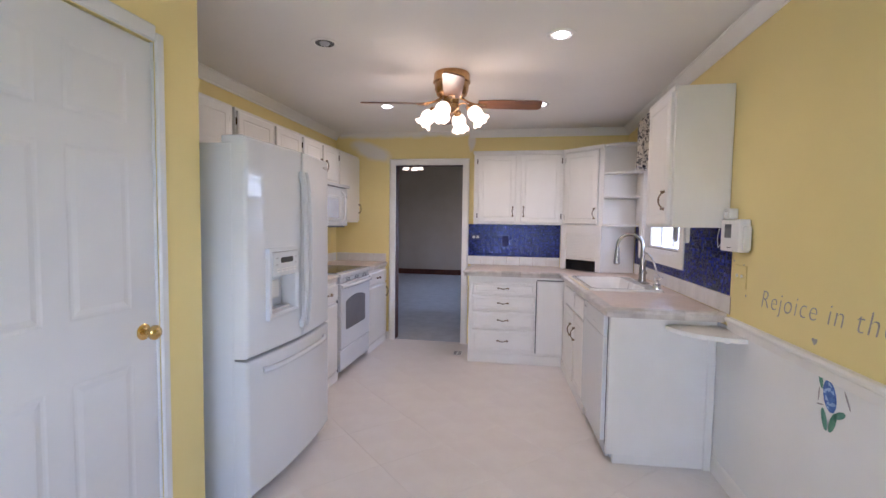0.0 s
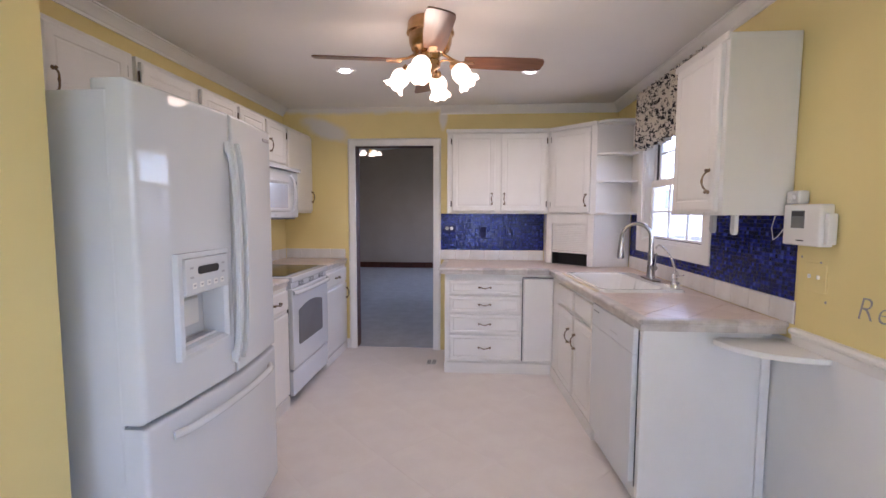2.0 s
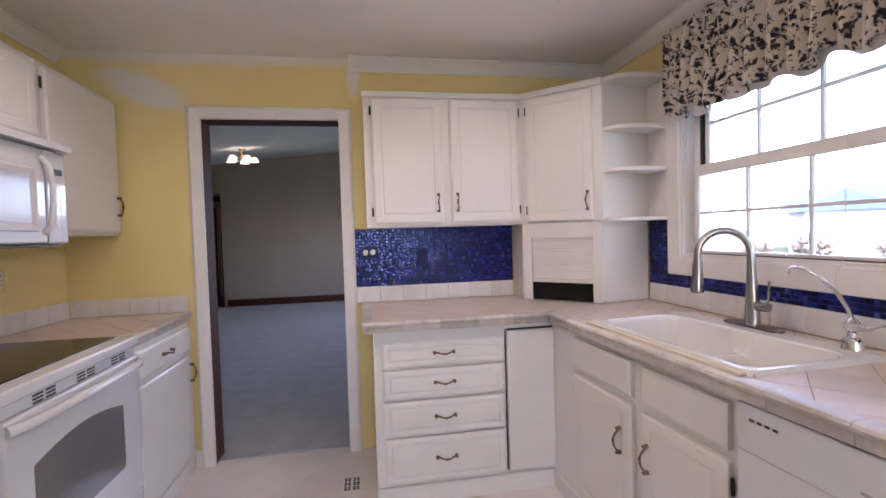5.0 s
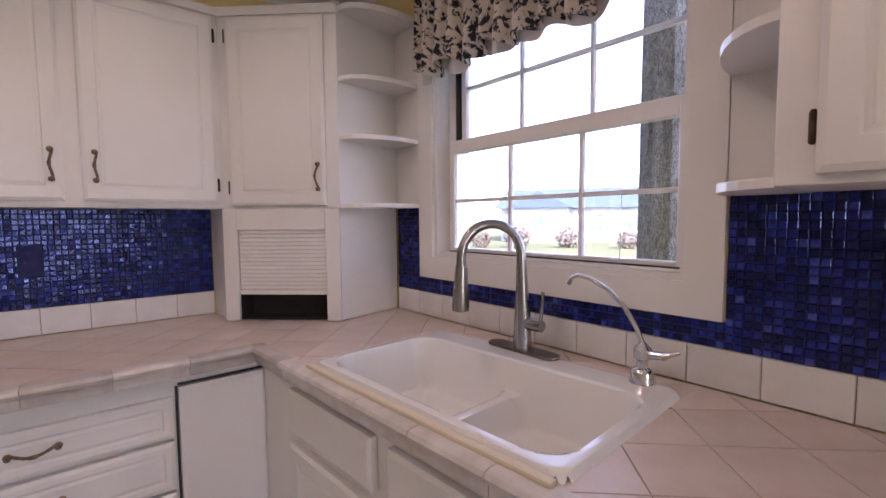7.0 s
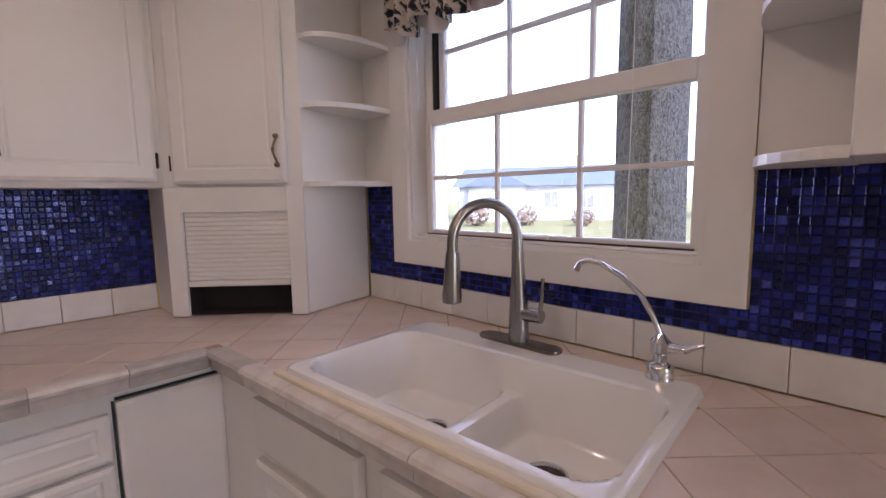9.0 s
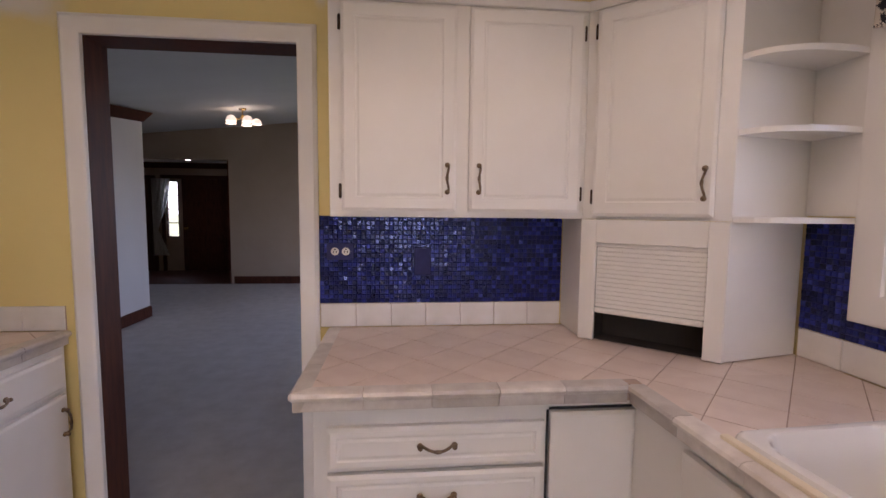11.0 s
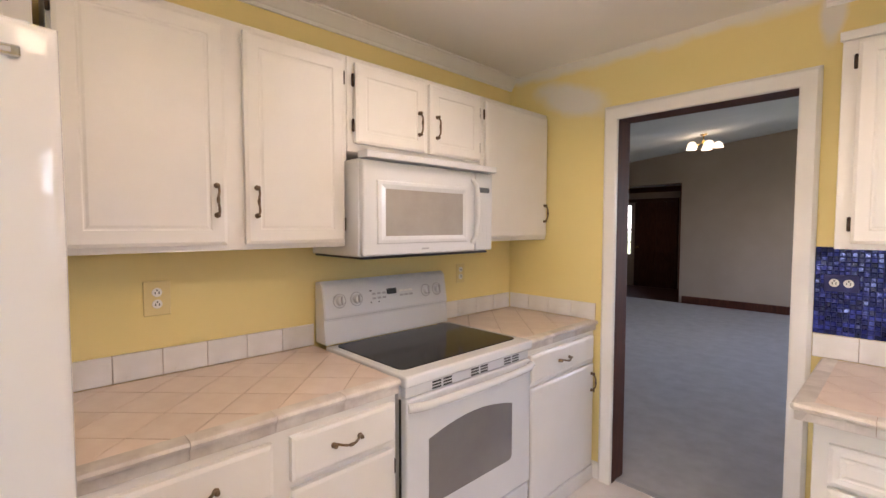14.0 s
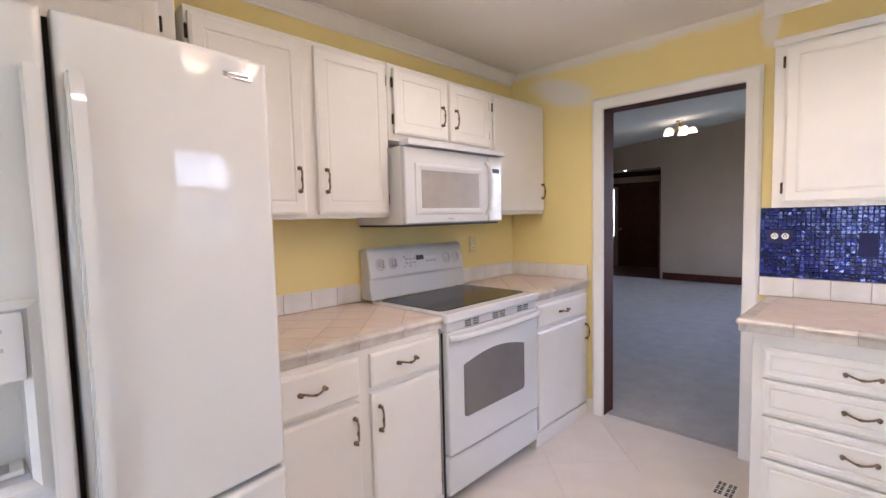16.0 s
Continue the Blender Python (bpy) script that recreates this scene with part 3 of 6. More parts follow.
def sash(name, x, y0, y1, z0, z1, rail_top, rail_bottom, stile):
    fr = box(x, x + 0.034, y0, y0 + stile, z0, z1, 0.003)
    box(x, x + 0.034, y1 - stile, y1, z0, z1, 0.003, bm=fr)
    box(x, x + 0.034, y0 + stile, y1 - stile, z0, z0 + rail_bottom, 0.003, bm=fr)
    box(x, x + 0.034, y0 + stile, y1 - stile, z1 - rail_top, z1, 0.003, bm=fr)
    ob = part(name, fr, TRIM, window)
    gy0, gy1, gz0, gz1 = y0 + stile, y1 - stile, z0 + rail_bottom, z1 - rail_top
    for i in (1, 2):
        y = gy0 + (gy1 - gy0) * i / 3
        part("muntin", box(x + 0.006, x + 0.026, y - 0.007, y + 0.007, gz0, gz1, 0.002), TRIM, ob)
    z = (gz0 + gz1) / 2
    for i in range(3):
        a, c = gy0 + (gy1 - gy0) * i / 3 + (0.007 if i else 0), gy0 + (gy1 - gy0) * (i + 1) / 3 - (0.007 if i < 2 else 0)
        part("muntin", box(x + 0.006, x + 0.026, a, c, z - 0.007, z + 0.007, 0.002), TRIM, ob)
        for k in range(2):
            p = part("pane", box(x + 0.014, x + 0.017, a, c, gz0 if k == 0 else z + 0.007, z - 0.007 if k == 0 else gz1), GLASS, ob)
            p.visible_shadow = False
    return ob


sash("lower_sash", RW + 0.040, WY0 + 0.016, 4.090, WZ0 + 0.020, 1.648, 0.052, 0.021, 0.026)
sash("upper_sash", RW + 0.080, WY0 + 0.016, 4.060, 1.612, WZ1 - 0.014, 0.075, 0.036, 0.026)
part("sash_track", box(RW + 0.074, RW + 0.114, 4.064, 4.084, 1.651, WZ1 - 0.014), BLACK, window, "dark open sash track")
part("side_strip", box(RW + 0.074, RW + 0.150, 4.088, WY1 - 0.014, WZ0 + 0.014, WZ1 - 0.014), TRIM, window)
part("window_sill", box(RW + 0.012, RW + 0.05, WY0 + 0.016, WY1 - 0.016, WZ0 + 0.014, WZ0 + 0.024, 0.003), TRIM, window)
part("blind_wand", tube([(RW + 0.02, 4.105, 2.0), (RW + 0.022, 4.108, 1.66)], 0.004, 8), TRIM, window)
# brown weather strip whose dark colour also draws the sill's shadow line
part("sill_shadow_strip", box(RW + 0.028, RW + 0.038, WY0 + 0.030, 4.080, WZ0 + 0.0245, WZ0 + 0.0285), DARKIRON, window, "thin brown strip under the sash, drawing the sill's shadow line")
part("sash_lift", box(RW + 0.026, RW + 0.039, 3.57, 3.65, WZ0 + 0.030, WZ0 + 0.040, 0.003), TRIM, window)
part("pull_cord", tube([(RW + 0.022, 3.330, 2.12), (RW + 0.022, 3.330, 1.60), (RW + 0.008, 3.330, 1.205), (RW - 0.025, 3.331, 1.165), (RW - 0.025, 3.333, 1.098)], 0.0013, 6), TRIM, window, "thin white cord")

# ---- structure: living room seen through the doorway ----
FY = 11.7


def vault(x, y):
    return 2.55 + 0.10 * (y - 8.5) + 0.10 * (x + 3.4)


part("floor_living", box(-6.2, 1.17, EW + 0.07, FY, -0.12, -0.002), CARPET, label="grey wall-to-wall living room carpet", kind="structure", category="floor")
part("floor_foyer", box(-6.2, -3.2, FY, 13.6, -0.12, 0.0), DARKWOOD, label="dark wooden foyer floor", kind="structure", category="floor")
b = bmesh.new()
for dz in (0.0, 0.1):
    vs = [b.verts.new((x, y, vault(x, y) + dz)) for x, y in ((-6.2, EW + 0.1), (1.17, EW + 0.1), (1.17, FY + 0.1), (-6.2, FY + 0.1))]
    b.faces.new(vs if dz else vs[::-1])
part("ceiling_living", b, surface("living_ceiling_paint", (0.62, 0.64, 0.62), (0.68, 0.70, 0.68), 0.85, 1.5, 150, 0.12, 0.0008), label="white sloping living room ceiling", kind="structure", category="ceiling")
at(part("wall_living_far", wall_with_holes(-6.2, 1.27, -0.1, 4.0, [(-6.0, -3.33, -0.1, 2.29)], 0.13), BEIGE, label="beige far wall with an opening to the foyer", kind="structure", category="wall"), pose(0, FY, 0))
at(part("wall_living_east", wall_with_holes(0, FY - EW - 0.13, -0.1, 4.0, [(1.5, 3.9, 0.8, 2.2)], 0.14), BEIGE, label="beige living room wall with a window", kind="structure", category="wall"), pose(1.17, FY, 0, 0, 0, RIGHT))
part("wall_living_south_side", box(-6.3, LW - 0.12, EW, EW + 0.13, -0.1, 4.0), BEIGE, label="beige living room wall", kind="structure", category="wall")
part("wall_living_west", box(-6.32, -6.2, EW + 0.13, 13.72, -0.1, 4.0), BEIGE, label="beige living room wall", kind="structure", category="wall")
part("wall_stub", box(-3.54, -3.42, EW + 0.13, 9.10, -0.1, 2.75), surface("pale_wall_paint", (0.62, 0.61, 0.60), (0.67, 0.66, 0.65), 0.7, 1.5, 150, 0.1), label="pale partition wall with dark trim", kind="structure", category="wall")
DBASE = [(0, 0), (0.016, 0), (0.016, 0.12), (0.008, 0.14), (0, 0.14)]
part("baseboard", sweep(DBASE, [(-3.42, EW + 0.24, 0), (-3.42, 9.10, 0), (-3.54, 9.10, 0)]), DARKWOOD, label="dark stained baseboard", kind="structure", category="baseboard")
part("baseboard", sweep(DBASE, [(-3.27, FY, 0), (1.17, FY, 0)]), DARKWOOD, label="dark stained baseboard", kind="structure", category="baseboard")
b = bmesh.new()
for (px, py) in ((-3.42, EW + 0.24), (-3.42, 9.10)):
    z = vault(px, py)
    [b.verts.new((px + o, py + (o if py > 9 else 0), z + u)) for o, u in ((0, -0.13), (0.012, -0.13), (0.09, -0.012), (0.09, -0.001), (0, -0.001))]
b.verts.ensure_lookup_table()
for i in range(5):
    b.faces.new([b.verts[k] for k in (i, (i + 1) % 5, 5 + (i + 1) % 5, 5 + i)])
b.faces.new([b.verts[k] for k in range(5)])
b.faces.new([b.verts[k] for k in range(9, 4, -1)])
part("crown_living", b, DARKWOOD, label="dark stained crown moulding", kind="structure", category="moulding")
# foyer
part("ceiling_foyer", box(-6.2, -3.2, FY + 0.13, 13.72, 2.40, 2.5), CEIL, label="low white foyer ceiling", kind="structure", category="ceiling")
at(part("wall_foyer", wall_with_holes(-6.2, -3.2, -0.1, 2.5, [(-5.02, -4.08, 0, 2.05), (-5.36, -5.10, 0.75, 1.98)], 0.12), BEIGE, label="beige foyer wall with the front door", kind="structure", category="wall"), pose(0, 13.6, 0))
part("wall_foyer_east", box(-3.32, -3.2, FY + 0.13, 13.6, -0.1, 2.5), BEIGE, label="beige foyer side wall", kind="structure", category="wall")
part("crown_foyer", sweep([(0, 2.28), (0.015, 2.28), (0.07, 2.385), (0.07, 2.399), (0, 2.399)], [(-6.2, FY + 0.13, 0), (-6.2, 13.6, 0), (-3.34, 13.6, 0), (-3.34, FY + 0.13, 0)]), DARKWOOD, label="dark stained foyer crown moulding", kind="structure", category="moulding")
part("opening_edge", box(-3.345, -3.325, FY - 0.006, FY + 0.135, 0, 2.29), DARKWOOD, label="dark wooden corner of the foyer opening", kind="structure", category="trim")
front = part("door_front", box(-5.02, -4.08, 13.61, 13.655, 0, 2.05, 0.003), DARKWOOD, label="dark wooden panelled front door", kind="structure", category="door")
for x in (-4.93, -4.50):
    for z0, z1 in ((0.15, 0.75), (0.85, 1.45), (1.55, 1.93)):
        part("panel", box(x, x + 0.34, 13.600, 13.612, z0, z1, 0.006), DARKWOOD, front)
part("door_handle", lathe([(0, 0), (0.028, 0.0), (0.03, 0.02), (0.012, 0.03), (0.012, 0.05), (0.03, 0.06), (0.026, 0.085), (0, 0.09)], 14, m=pose(-4.93, 13.60, 0.95, 90)), BRASS, front, smooth=True)
casing("door_frame_front", -5.38, -4.08, 2.05, 0.08, 0.02, DARKWOOD, "dark stained front door frame", 13.6, -1)
slt = part("window_sidelight", box(-5.36, -5.34, 13.62, 13.66, 0.75, 1.98), DARKWOOD, label="narrow bright sidelight beside the front door", kind="structure", category="window")
part("frame_stile", box(-5.12, -5.10, 13.62, 13.66, 0.75, 1.98), DARKWOOD, slt)
for i in range(4):
    z = 0.75 + 1.23 * i / 4
    part("frame_bar", box(-5.34, -5.12, 13.62, 13.66, z, z + 0.022), DARKWOOD, slt)
    p = part("pane", box(-5.34, -5.12, 13.638, 13.642, z + 0.022, 0.75 + 1.23 * (i + 1) / 4), GLASS, slt)
    p.visible_shadow = False
casing("foyer_door_frame", -6.15, -5.62, 2.05, 0.06, 0.02, DARKWOOD, "dark stained closet door frame", 13.6, -1)
fd = part("door_closet", box(-6.15, -5.62, 13.585, 13.598, 0, 2.05, 0.003), DARKWOOD, label="dark wooden closet door", kind="structure", category="door")
for z0, z1 in ((0.15, 0.95), (1.08, 1.9)):
    part("panel", box(-6.07, -5.70, 13.577, 13.587, z0, z1, 0.005), DARKWOOD, fd)
# sheer curtain on the sidelight
b = bmesh.new()
cols = []
for i in range(25):
    u = i / 24
    rows_ = []
    for k in range(10):
        v = k / 9
        pull = 1 - 0.75 * max(0, 1 - abs(v - 0.35) / 0.65) ** 2
        x = -5.62 + 0.40 * u * pull
        rows_.append(b.verts.new((x, 13.53 + 0.018 * math.sin(u * 30), 0.35 + 1.70 * v)))
    cols.append(rows_)
for a, c in zip(cols, cols[1:]):
    for k in range(9):
        b.faces.new((a[k], c[k], c[k + 1], a[k + 1]))
bmesh.ops.solidify(b, geom=b.faces[:], thickness=0.003)
cur = part("curtain", b, LINING, label="pale sheer curtain tied back by the front door", category="curtain", smooth=True)

# ---- outside the kitchen window ----
part("ground", box(-60, 160, -120, 140, -0.9, -0.55), GRASS, label="dry winter lawn reaching the far houses", kind="structure", category="ground")
part("road", box(13.2, 18.8, -120, 140, -0.56, -0.54), ASPHALT, label="grey asphalt street", kind="structure", category="road")


def trunk(x, y, r, h):
    rng = random.Random(3)
    b = bmesh.new()
    n, rings = 40, []
    for k in range(26):
        z = -0.6 + h * k / 25
        f = 1.0 + 0.35 * math.exp(-max(0, z + 0.5) * 1.8) - 0.16 * k / 25
        ring = []
        for i in range(n):
            a = 2 * math.pi * i / n
            d = 1 + 0.05 * noise.noise(Vector((math.cos(a) * 3, math.sin(a) * 3, z * 0.7))) + 0.035 * math.sin(a * 15 + 2.0 * noise.noise(Vector((0, a, z * 1.7))))
            ring.append(b.verts.new((r * f * d * math.cos(a), r * f * d * math.sin(a), z)))
        rings.append(ring)
    for a, c in zip(rings, rings[1:]):
        for i in range(n):
            b.faces.new((a[i], a[(i + 1) % n], c[(i + 1) % n], c[i]))
    b.faces.new(rings[-1])
    tree = thing("tree", pose(x, y, 0), "large bare grey-barked tree on the lawn", "tree")
    part("trunk", b, BARK, tree, smooth=True)
    b = bmesh.new()
    top = -0.6 + h
    for j in range(9):
        a, z0 = rng.uniform(0, 6.28), top - rng.uniform(0.1, 1.6)
        pts, rad = [], []
        L = rng.uniform(1.8, 3.2)
        for s in range(8):
            u = s / 7
            pts.append((L * u * math.cos(a + 0.4 * u), L * u * math.sin(a + 0.4 * u), z0 + 1.7 * u + 0.12 * math.sin(9 * u + j)))
            rad.append(r * 0.42 * (1 - 0.86 * u))
        tube(pts, rad, 8, bm=b)
        for q in range(7):
            u = rng.uniform(0.3, 1.0)
            base = Vector(pts[int(u * 7)])
            way = Vector((rng.uniform(-1, 1), rng.uniform(-1, 1), rng.uniform(0.1, 1))).normalized()
            tube([base, base + 0.4 * way, base + 0.8 * way + Vector((0, 0, 0.12))], [0.025, 0.014, 0.004], 5, bm=b)
    part("limbs", b, BARK, tree, smooth=True)
    b = bmesh.new()
    for j in range(260):
        c = Vector((rng.gauss(0, 1.3), rng.gauss(0, 1.3), top + 0.9 + rng.gauss(0, 0.7)))
        d = Vector((rng.uniform(-1, 1), rng.uniform(-1, 1), rng.uniform(-1, 1))).normalized() * 0.07
        e = d.orthogonal().normalized() * 0.035
        b.faces.new([b.verts.new(c + p) for p in (-d, e, d, -e)])
    tagged(part("crown", b, LEAF, tree, "sparse brown leaves"), kind="stuff")


trunk(TREE[0], TREE[1], TREE[2], 6.2)


def house(x, y, turn, w, d, h, label, brick):
    m = pose(x, y, -0.55, 0, 0, turn)
    ob = thing("house", m, label, "house", "houses across the street")
    part("wall", box(0, w, 0, d, 0, h), BRICKRED if brick else SIDING, ob)
    b = bmesh.new()
    o, rise = 0.5, 1.7
    e = [b.verts.new(p) for p in ((-o, -o, h), (w + o, -o, h), (w + o, d + o, h), (-o, d + o, h), (-o, d / 2, h + rise), (w + o, d / 2, h + rise))]
    for q in ((0, 1, 5, 4), (2, 3, 4, 5), (0, 4, 3), (1, 2, 5), (0, 3, 2, 1)):
        b.faces.new([e[i] for i in q])
    rf = part("roof", b, ROOFING, ob)
    ch = box(w * 0.6, w * 0.6 + 0.7, d / 2 - 0.3, d / 2 + 0.3, h + 0.9, h + 2.5, 0.02)
    box(w * 0.6 - 0.05, w * 0.6 + 0.75, d / 2 - 0.35, d / 2 + 0.35, h + 2.4, h + 2.5, bm=ch)
    part("chimney", ch, BRICKRED, rf)
    # a gabled wing to the street
    part("wing", box(w * 0.08, w * 0.36, -1.6, 0, 0, h), SIDING, ob)
    b = bmesh.new()
    x0, x1 = w * 0.08 - 0.4, w * 0.36 + 0.4
    e = [b.verts.new(p) for p in ((x0, -2.0, h), (x1, -2.0, h), (x1, d / 2, h), (x0, d / 2, h), ((x0 + x1) / 2, -2.0, h + 1.25), ((x0 + x1) / 2, d / 2, h + 1.25))]
    for q in ((0, 1, 4), (1, 2, 5, 4), (2, 3, 5), (3, 0, 4, 5), (0, 3, 2, 1)):
        b.faces.new([e[i] for i in q])
    part("wing_roof", b, ROOFING, ob)
    for wx, wy in ((w * 0.18, -1.62), (w * 0.45, -0.02), (w * 0.62, -0.02), (w * 0.85, -0.02)):
        wd = part("window", box(wx - 0.06, wx + 1.06, wy - 0.04, wy + 0.02, 0.85, 2.2, 0.01), TRIM, ob)
        part("pane", box(wx, wx + 0.48, wy - 0.055, wy - 0.045, 0.92, 2.13), FARWINDOW, wd)
        part("pane", box(wx + 0.52, wx + 1.0, wy - 0.055, wy - 0.045, 0.92, 2.13), FARWINDOW, wd)
    part("door", box(w * 0.53, w * 0.53 + 0.9, -0.05, 0.02, 0.05, 2.1, 0.01), GREY, ob)
    return ob


house(27.0, 27.5, -62, 15.0, 8.0, 2.6, "pale ranch house with a grey shingle roof", False)
house(37.5, 11.0, -80, 15.0, 8.0, 2.6, "pale ranch house with a brick front", True)
house(11.0, 46.0, -35, 15.0, 8.0, 2.6, "far pale ranch house with a grey roof", False)


def shrub(x, y, r, seed):
    rng = random.Random(seed)
    b = bmesh.new()
    for j in range(420):
        v = Vector((rng.gauss(0, 1), rng.gauss(0, 1), rng.gauss(0, 1))).normalized() * rng.uniform(0.45, 1.0) ** 0.5
        c = Vector((v.x * r, v.y * r, r * 0.75 + v.z * r * 0.75 * (1 + 0.3 * math.sin(v.x * 5 + seed))))
        d = Vector((rng.uniform(-1, 1), rng.uniform(-1, 1), rng.uniform(-1, 1))).normalized() * 0.16 * r
        e = d.orthogonal().normalized() * 0.09 * r
        b.faces.new([b.verts.new(c + p) for p in (-d, e, d, -e)])
    for j in range(6):
        a = j * 1.05
        tube([(0, 0, 0), (0.3 * r * math.cos(a), 0.3 * r * math.sin(a), 0.5 * r), (0.7 * r * math.cos(a), 0.7 * r * math.sin(a), 1.1 * r)], [0.03, 0.02, 0.008], 5, bm=b)
    at(part("shrub", b, LEAF, label="brown leafy winter shrub on the lawn", category="shrub"), pose(x, y, -0.56))


for i, (x, y, r) in enumerate(((22.0, 21.5, 0.9), (23.8, 19.0, 0.8), (20.2, 23.0, 0.7), (27.5, 13.5, 0.9), (25.6, 16.0, 0.7), (18.0, 27.0, 0.9), (29.5, 8.0, 0.9))):
    shrub(x, y, r, i)
# ---- shared small hardware ----
def pull_mesh():
    """A bowed cabinet pull along x, standing off towards -y, with turned feet and a beaded middle."""
    b = bmesh.new()
    L = 0.048
    pts, rad = [], []
    for i in range(17):
        u = i / 16 * 2 - 1
        pts.append((L * u * 0.96, -0.026 + 0.020 * abs(u) ** 3 - 0.004 * (1 - u * u), -0.004 * math.cos(u * math.pi)))
        rad.append(0.0036 + 0.0022 * math.exp(-(u / 0.12) ** 2) + 0.0010 * abs(math.sin(u * 12)))
    tube(pts, rad, 8, bm=b)
    for s in (-1, 1):
        lathe([(0, 0.0), (0.0085, 0.0), (0.0095, 0.003), (0.006, 0.007), (0.0055, 0.012), (0.0075, 0.016), (0.005, 0.021), (0, 0.022)], 12, bm=b, m=pose(s * L, 0, 0, 90))
    return mesh_of("handle", b, BRONZE, True)


def hinge_mesh():
    b = box(-0.006, 0.006, -0.003, 0.0, -0.024, 0.024, 0.001)
    lathe([(0, -0.027), (0.0035, -0.026), (0.0045, -0.022), (0.0045, 0.022), (0.0035, 0.026), (0, 0.027)], 10, bm=b, m=pose(0, -0.004, 0))
    return mesh_of("hinge", b, DARKIRON, True)


PULL, HINGE = pull_mesh(), hinge_mesh()


def add_pull(parent, x, z, upright, y=-0.023):
    ob = new("handle", PULL)
    ob.parent = parent
    ob.matrix_basis = pose(x, y, z, 0, 90 if upright else 0, 0)
    return tagged(ob, "antique bronze pull")


def add_hinges(parent, x, zs, y=-0.006):
    for z in zs:
        ob = new("hinge", HINGE)
        ob.parent = parent
        ob.matrix_basis = pose(x, y, z)


def front(parent, kind, x0, x1, z0, z1, handle=None, hinge=None, raised=True, y=0.0, border=0.048):
    """A door or drawer front. handle: (x, z, upright) in the unit; hinge: 'l' or 'r'."""
    ob = part(kind, front_panel(x1 - x0, z1 - z0, raised=raised, border=border), WHITE, parent)
    ob.matrix_basis = pose(x0, y - 0.001, z0)
    if handle:
        add_pull(ob, handle[0] - x0, handle[1] - z0, handle[2])
    if hinge:
        h = z1 - z0
        add_hinges(ob, -0.006 if hinge == "l" else x1 - x0 + 0.006, (0.07, h - 0.07) if h > 0.25 else (0.05, h - 0.05))
    return ob


def carcass(parent, w, d, z0, z1, name="body", bevel=0.002):
    return part(name, box(0, w, 0, d, z0, z1, bevel), WHITE, parent)


def stand(points, y0, y1, bevel=0.0):
    """An outline in x and z, from y0 to y1 towards the front."""
    b = prism([(x, z) for x, z in points], 0, y0 - y1, bevel=bevel)
    b.transform(Matrix.Translation((0, y0, 0)) @ Matrix.Rotation(radians(90), 4, "X"))
    return b



# ---- base cabinets along the end wall ----
BF = 4.232           # their front
u = thing("base_cabinet", pose(-0.445, BF, 0, 0, 0, END), "white painted drawer base cabinet with bronze pulls", "cabinet", "white base cabinets")
carcass(u, 0.925, EW - BF - 0.003, 0.0, 0.872)
part("corner_body", box(0.926, 1.02, 0.02, EW - BF - 0.003, 0.0, 0.872), WHITE, u)
part("base_trim", box(-0.002, 0.925, -0.012, -0.0005, 0.0, 0.095, 0.003), WHITE, u)
for z0, z1 in ((0.690, 0.812), (0.532, 0.676), (0.350, 0.518), (0.118, 0.336)):
    front(u, "drawer", 0.040, 0.655, z0, z1, (0.345, (z0 + z1) / 2 + 0.005, False), border=0.026)
# black strips on the carcass paint the shade in the blind door's gaps
part("gap_shadow", box(0.664, 0.671, -0.002, -0.0005, 0.115, 0.838), BLACK, u, "black strip painting the shade of a door gap")
part("gap_shadow", box(0.672, 0.925, -0.002, -0.0005, 0.8385, 0.8465), BLACK, u, "black strip painting the shade of a door gap")
front(u, "blind_door", 0.672, 0.925, 0.115, 0.838, raised=False)

# ---- base cabinets along the right wall: sink base, dishwasher, end panel ----
RF = 0.585
SKEW = 3.35                       # the sink run stands slightly out of square
RUN = pose(0.480, 4.232, 0, 0, 0, RIGHT + SKEW)
DEP = RW - RF - 0.005
u = thing("sink_cabinet", RUN, "white painted sink base cabinet with two doors", "cabinet", "white base cabinets")
part("body", box(0, 1.125, 0.021, DEP, 0.0, 0.70, 0.002), WHITE, u)
part("face_frame", box(0, 1.125, 0, 0.02, 0.0, 0.872, 0.001), WHITE, u)
part("base_trim", box(0.0, 1.125, -0.012, -0.0005, 0.0, 0.085, 0.003), WHITE, u)
front(u, "false_drawer", 0.245, 0.672, 0.705, 0.838, raised=False)
front(u, "false_drawer", 0.735, 1.108, 0.705, 0.838, raised=False)
front(u, "door", 0.245, 0.675, 0.105, 0.672, (0.610, 0.515, True), "l")
front(u, "door", 0.732, 1.108, 0.105, 0.672, (0.770, 0.515, True), "r")

dw = thing("dishwasher", RUN @ pose(1.150, 0, 0), "white built-in dishwasher under the tiled counter", "dishwasher")
part("tub", box(0.0, 0.60, 0.02, 0.55, 0.02, 0.868), APPLIANCE, dw)
part("door", box(0.004, 0.596, -0.034, 0.018, 0.118, 0.7385, 0.003), APPLIANCE, dw)
cp = part("control_panel", box(0.004, 0.596, -0.034, 0.018, 0.7395, 0.866, 0.003), APPLIANCE, dw)
for i in range(4):
    part("button", box(0.04 + 0.022 * i, 0.055 + 0.022 * i, -0.0355, -0.034, 0.825, 0.832, 0.001), BLACK, cp)
part("vent", box(0.30, 0.40, -0.0355, -0.034, 0.775, 0.782, 0.001), GREY, cp)
# solid black filler, coloured as the shade between door and end panel
part("side_gap_shadow", box(0.5965, 0.6035, -0.010, 0.018, 0.10, 0.866), BLACK, dw, "black strip painting the shade beside the door")
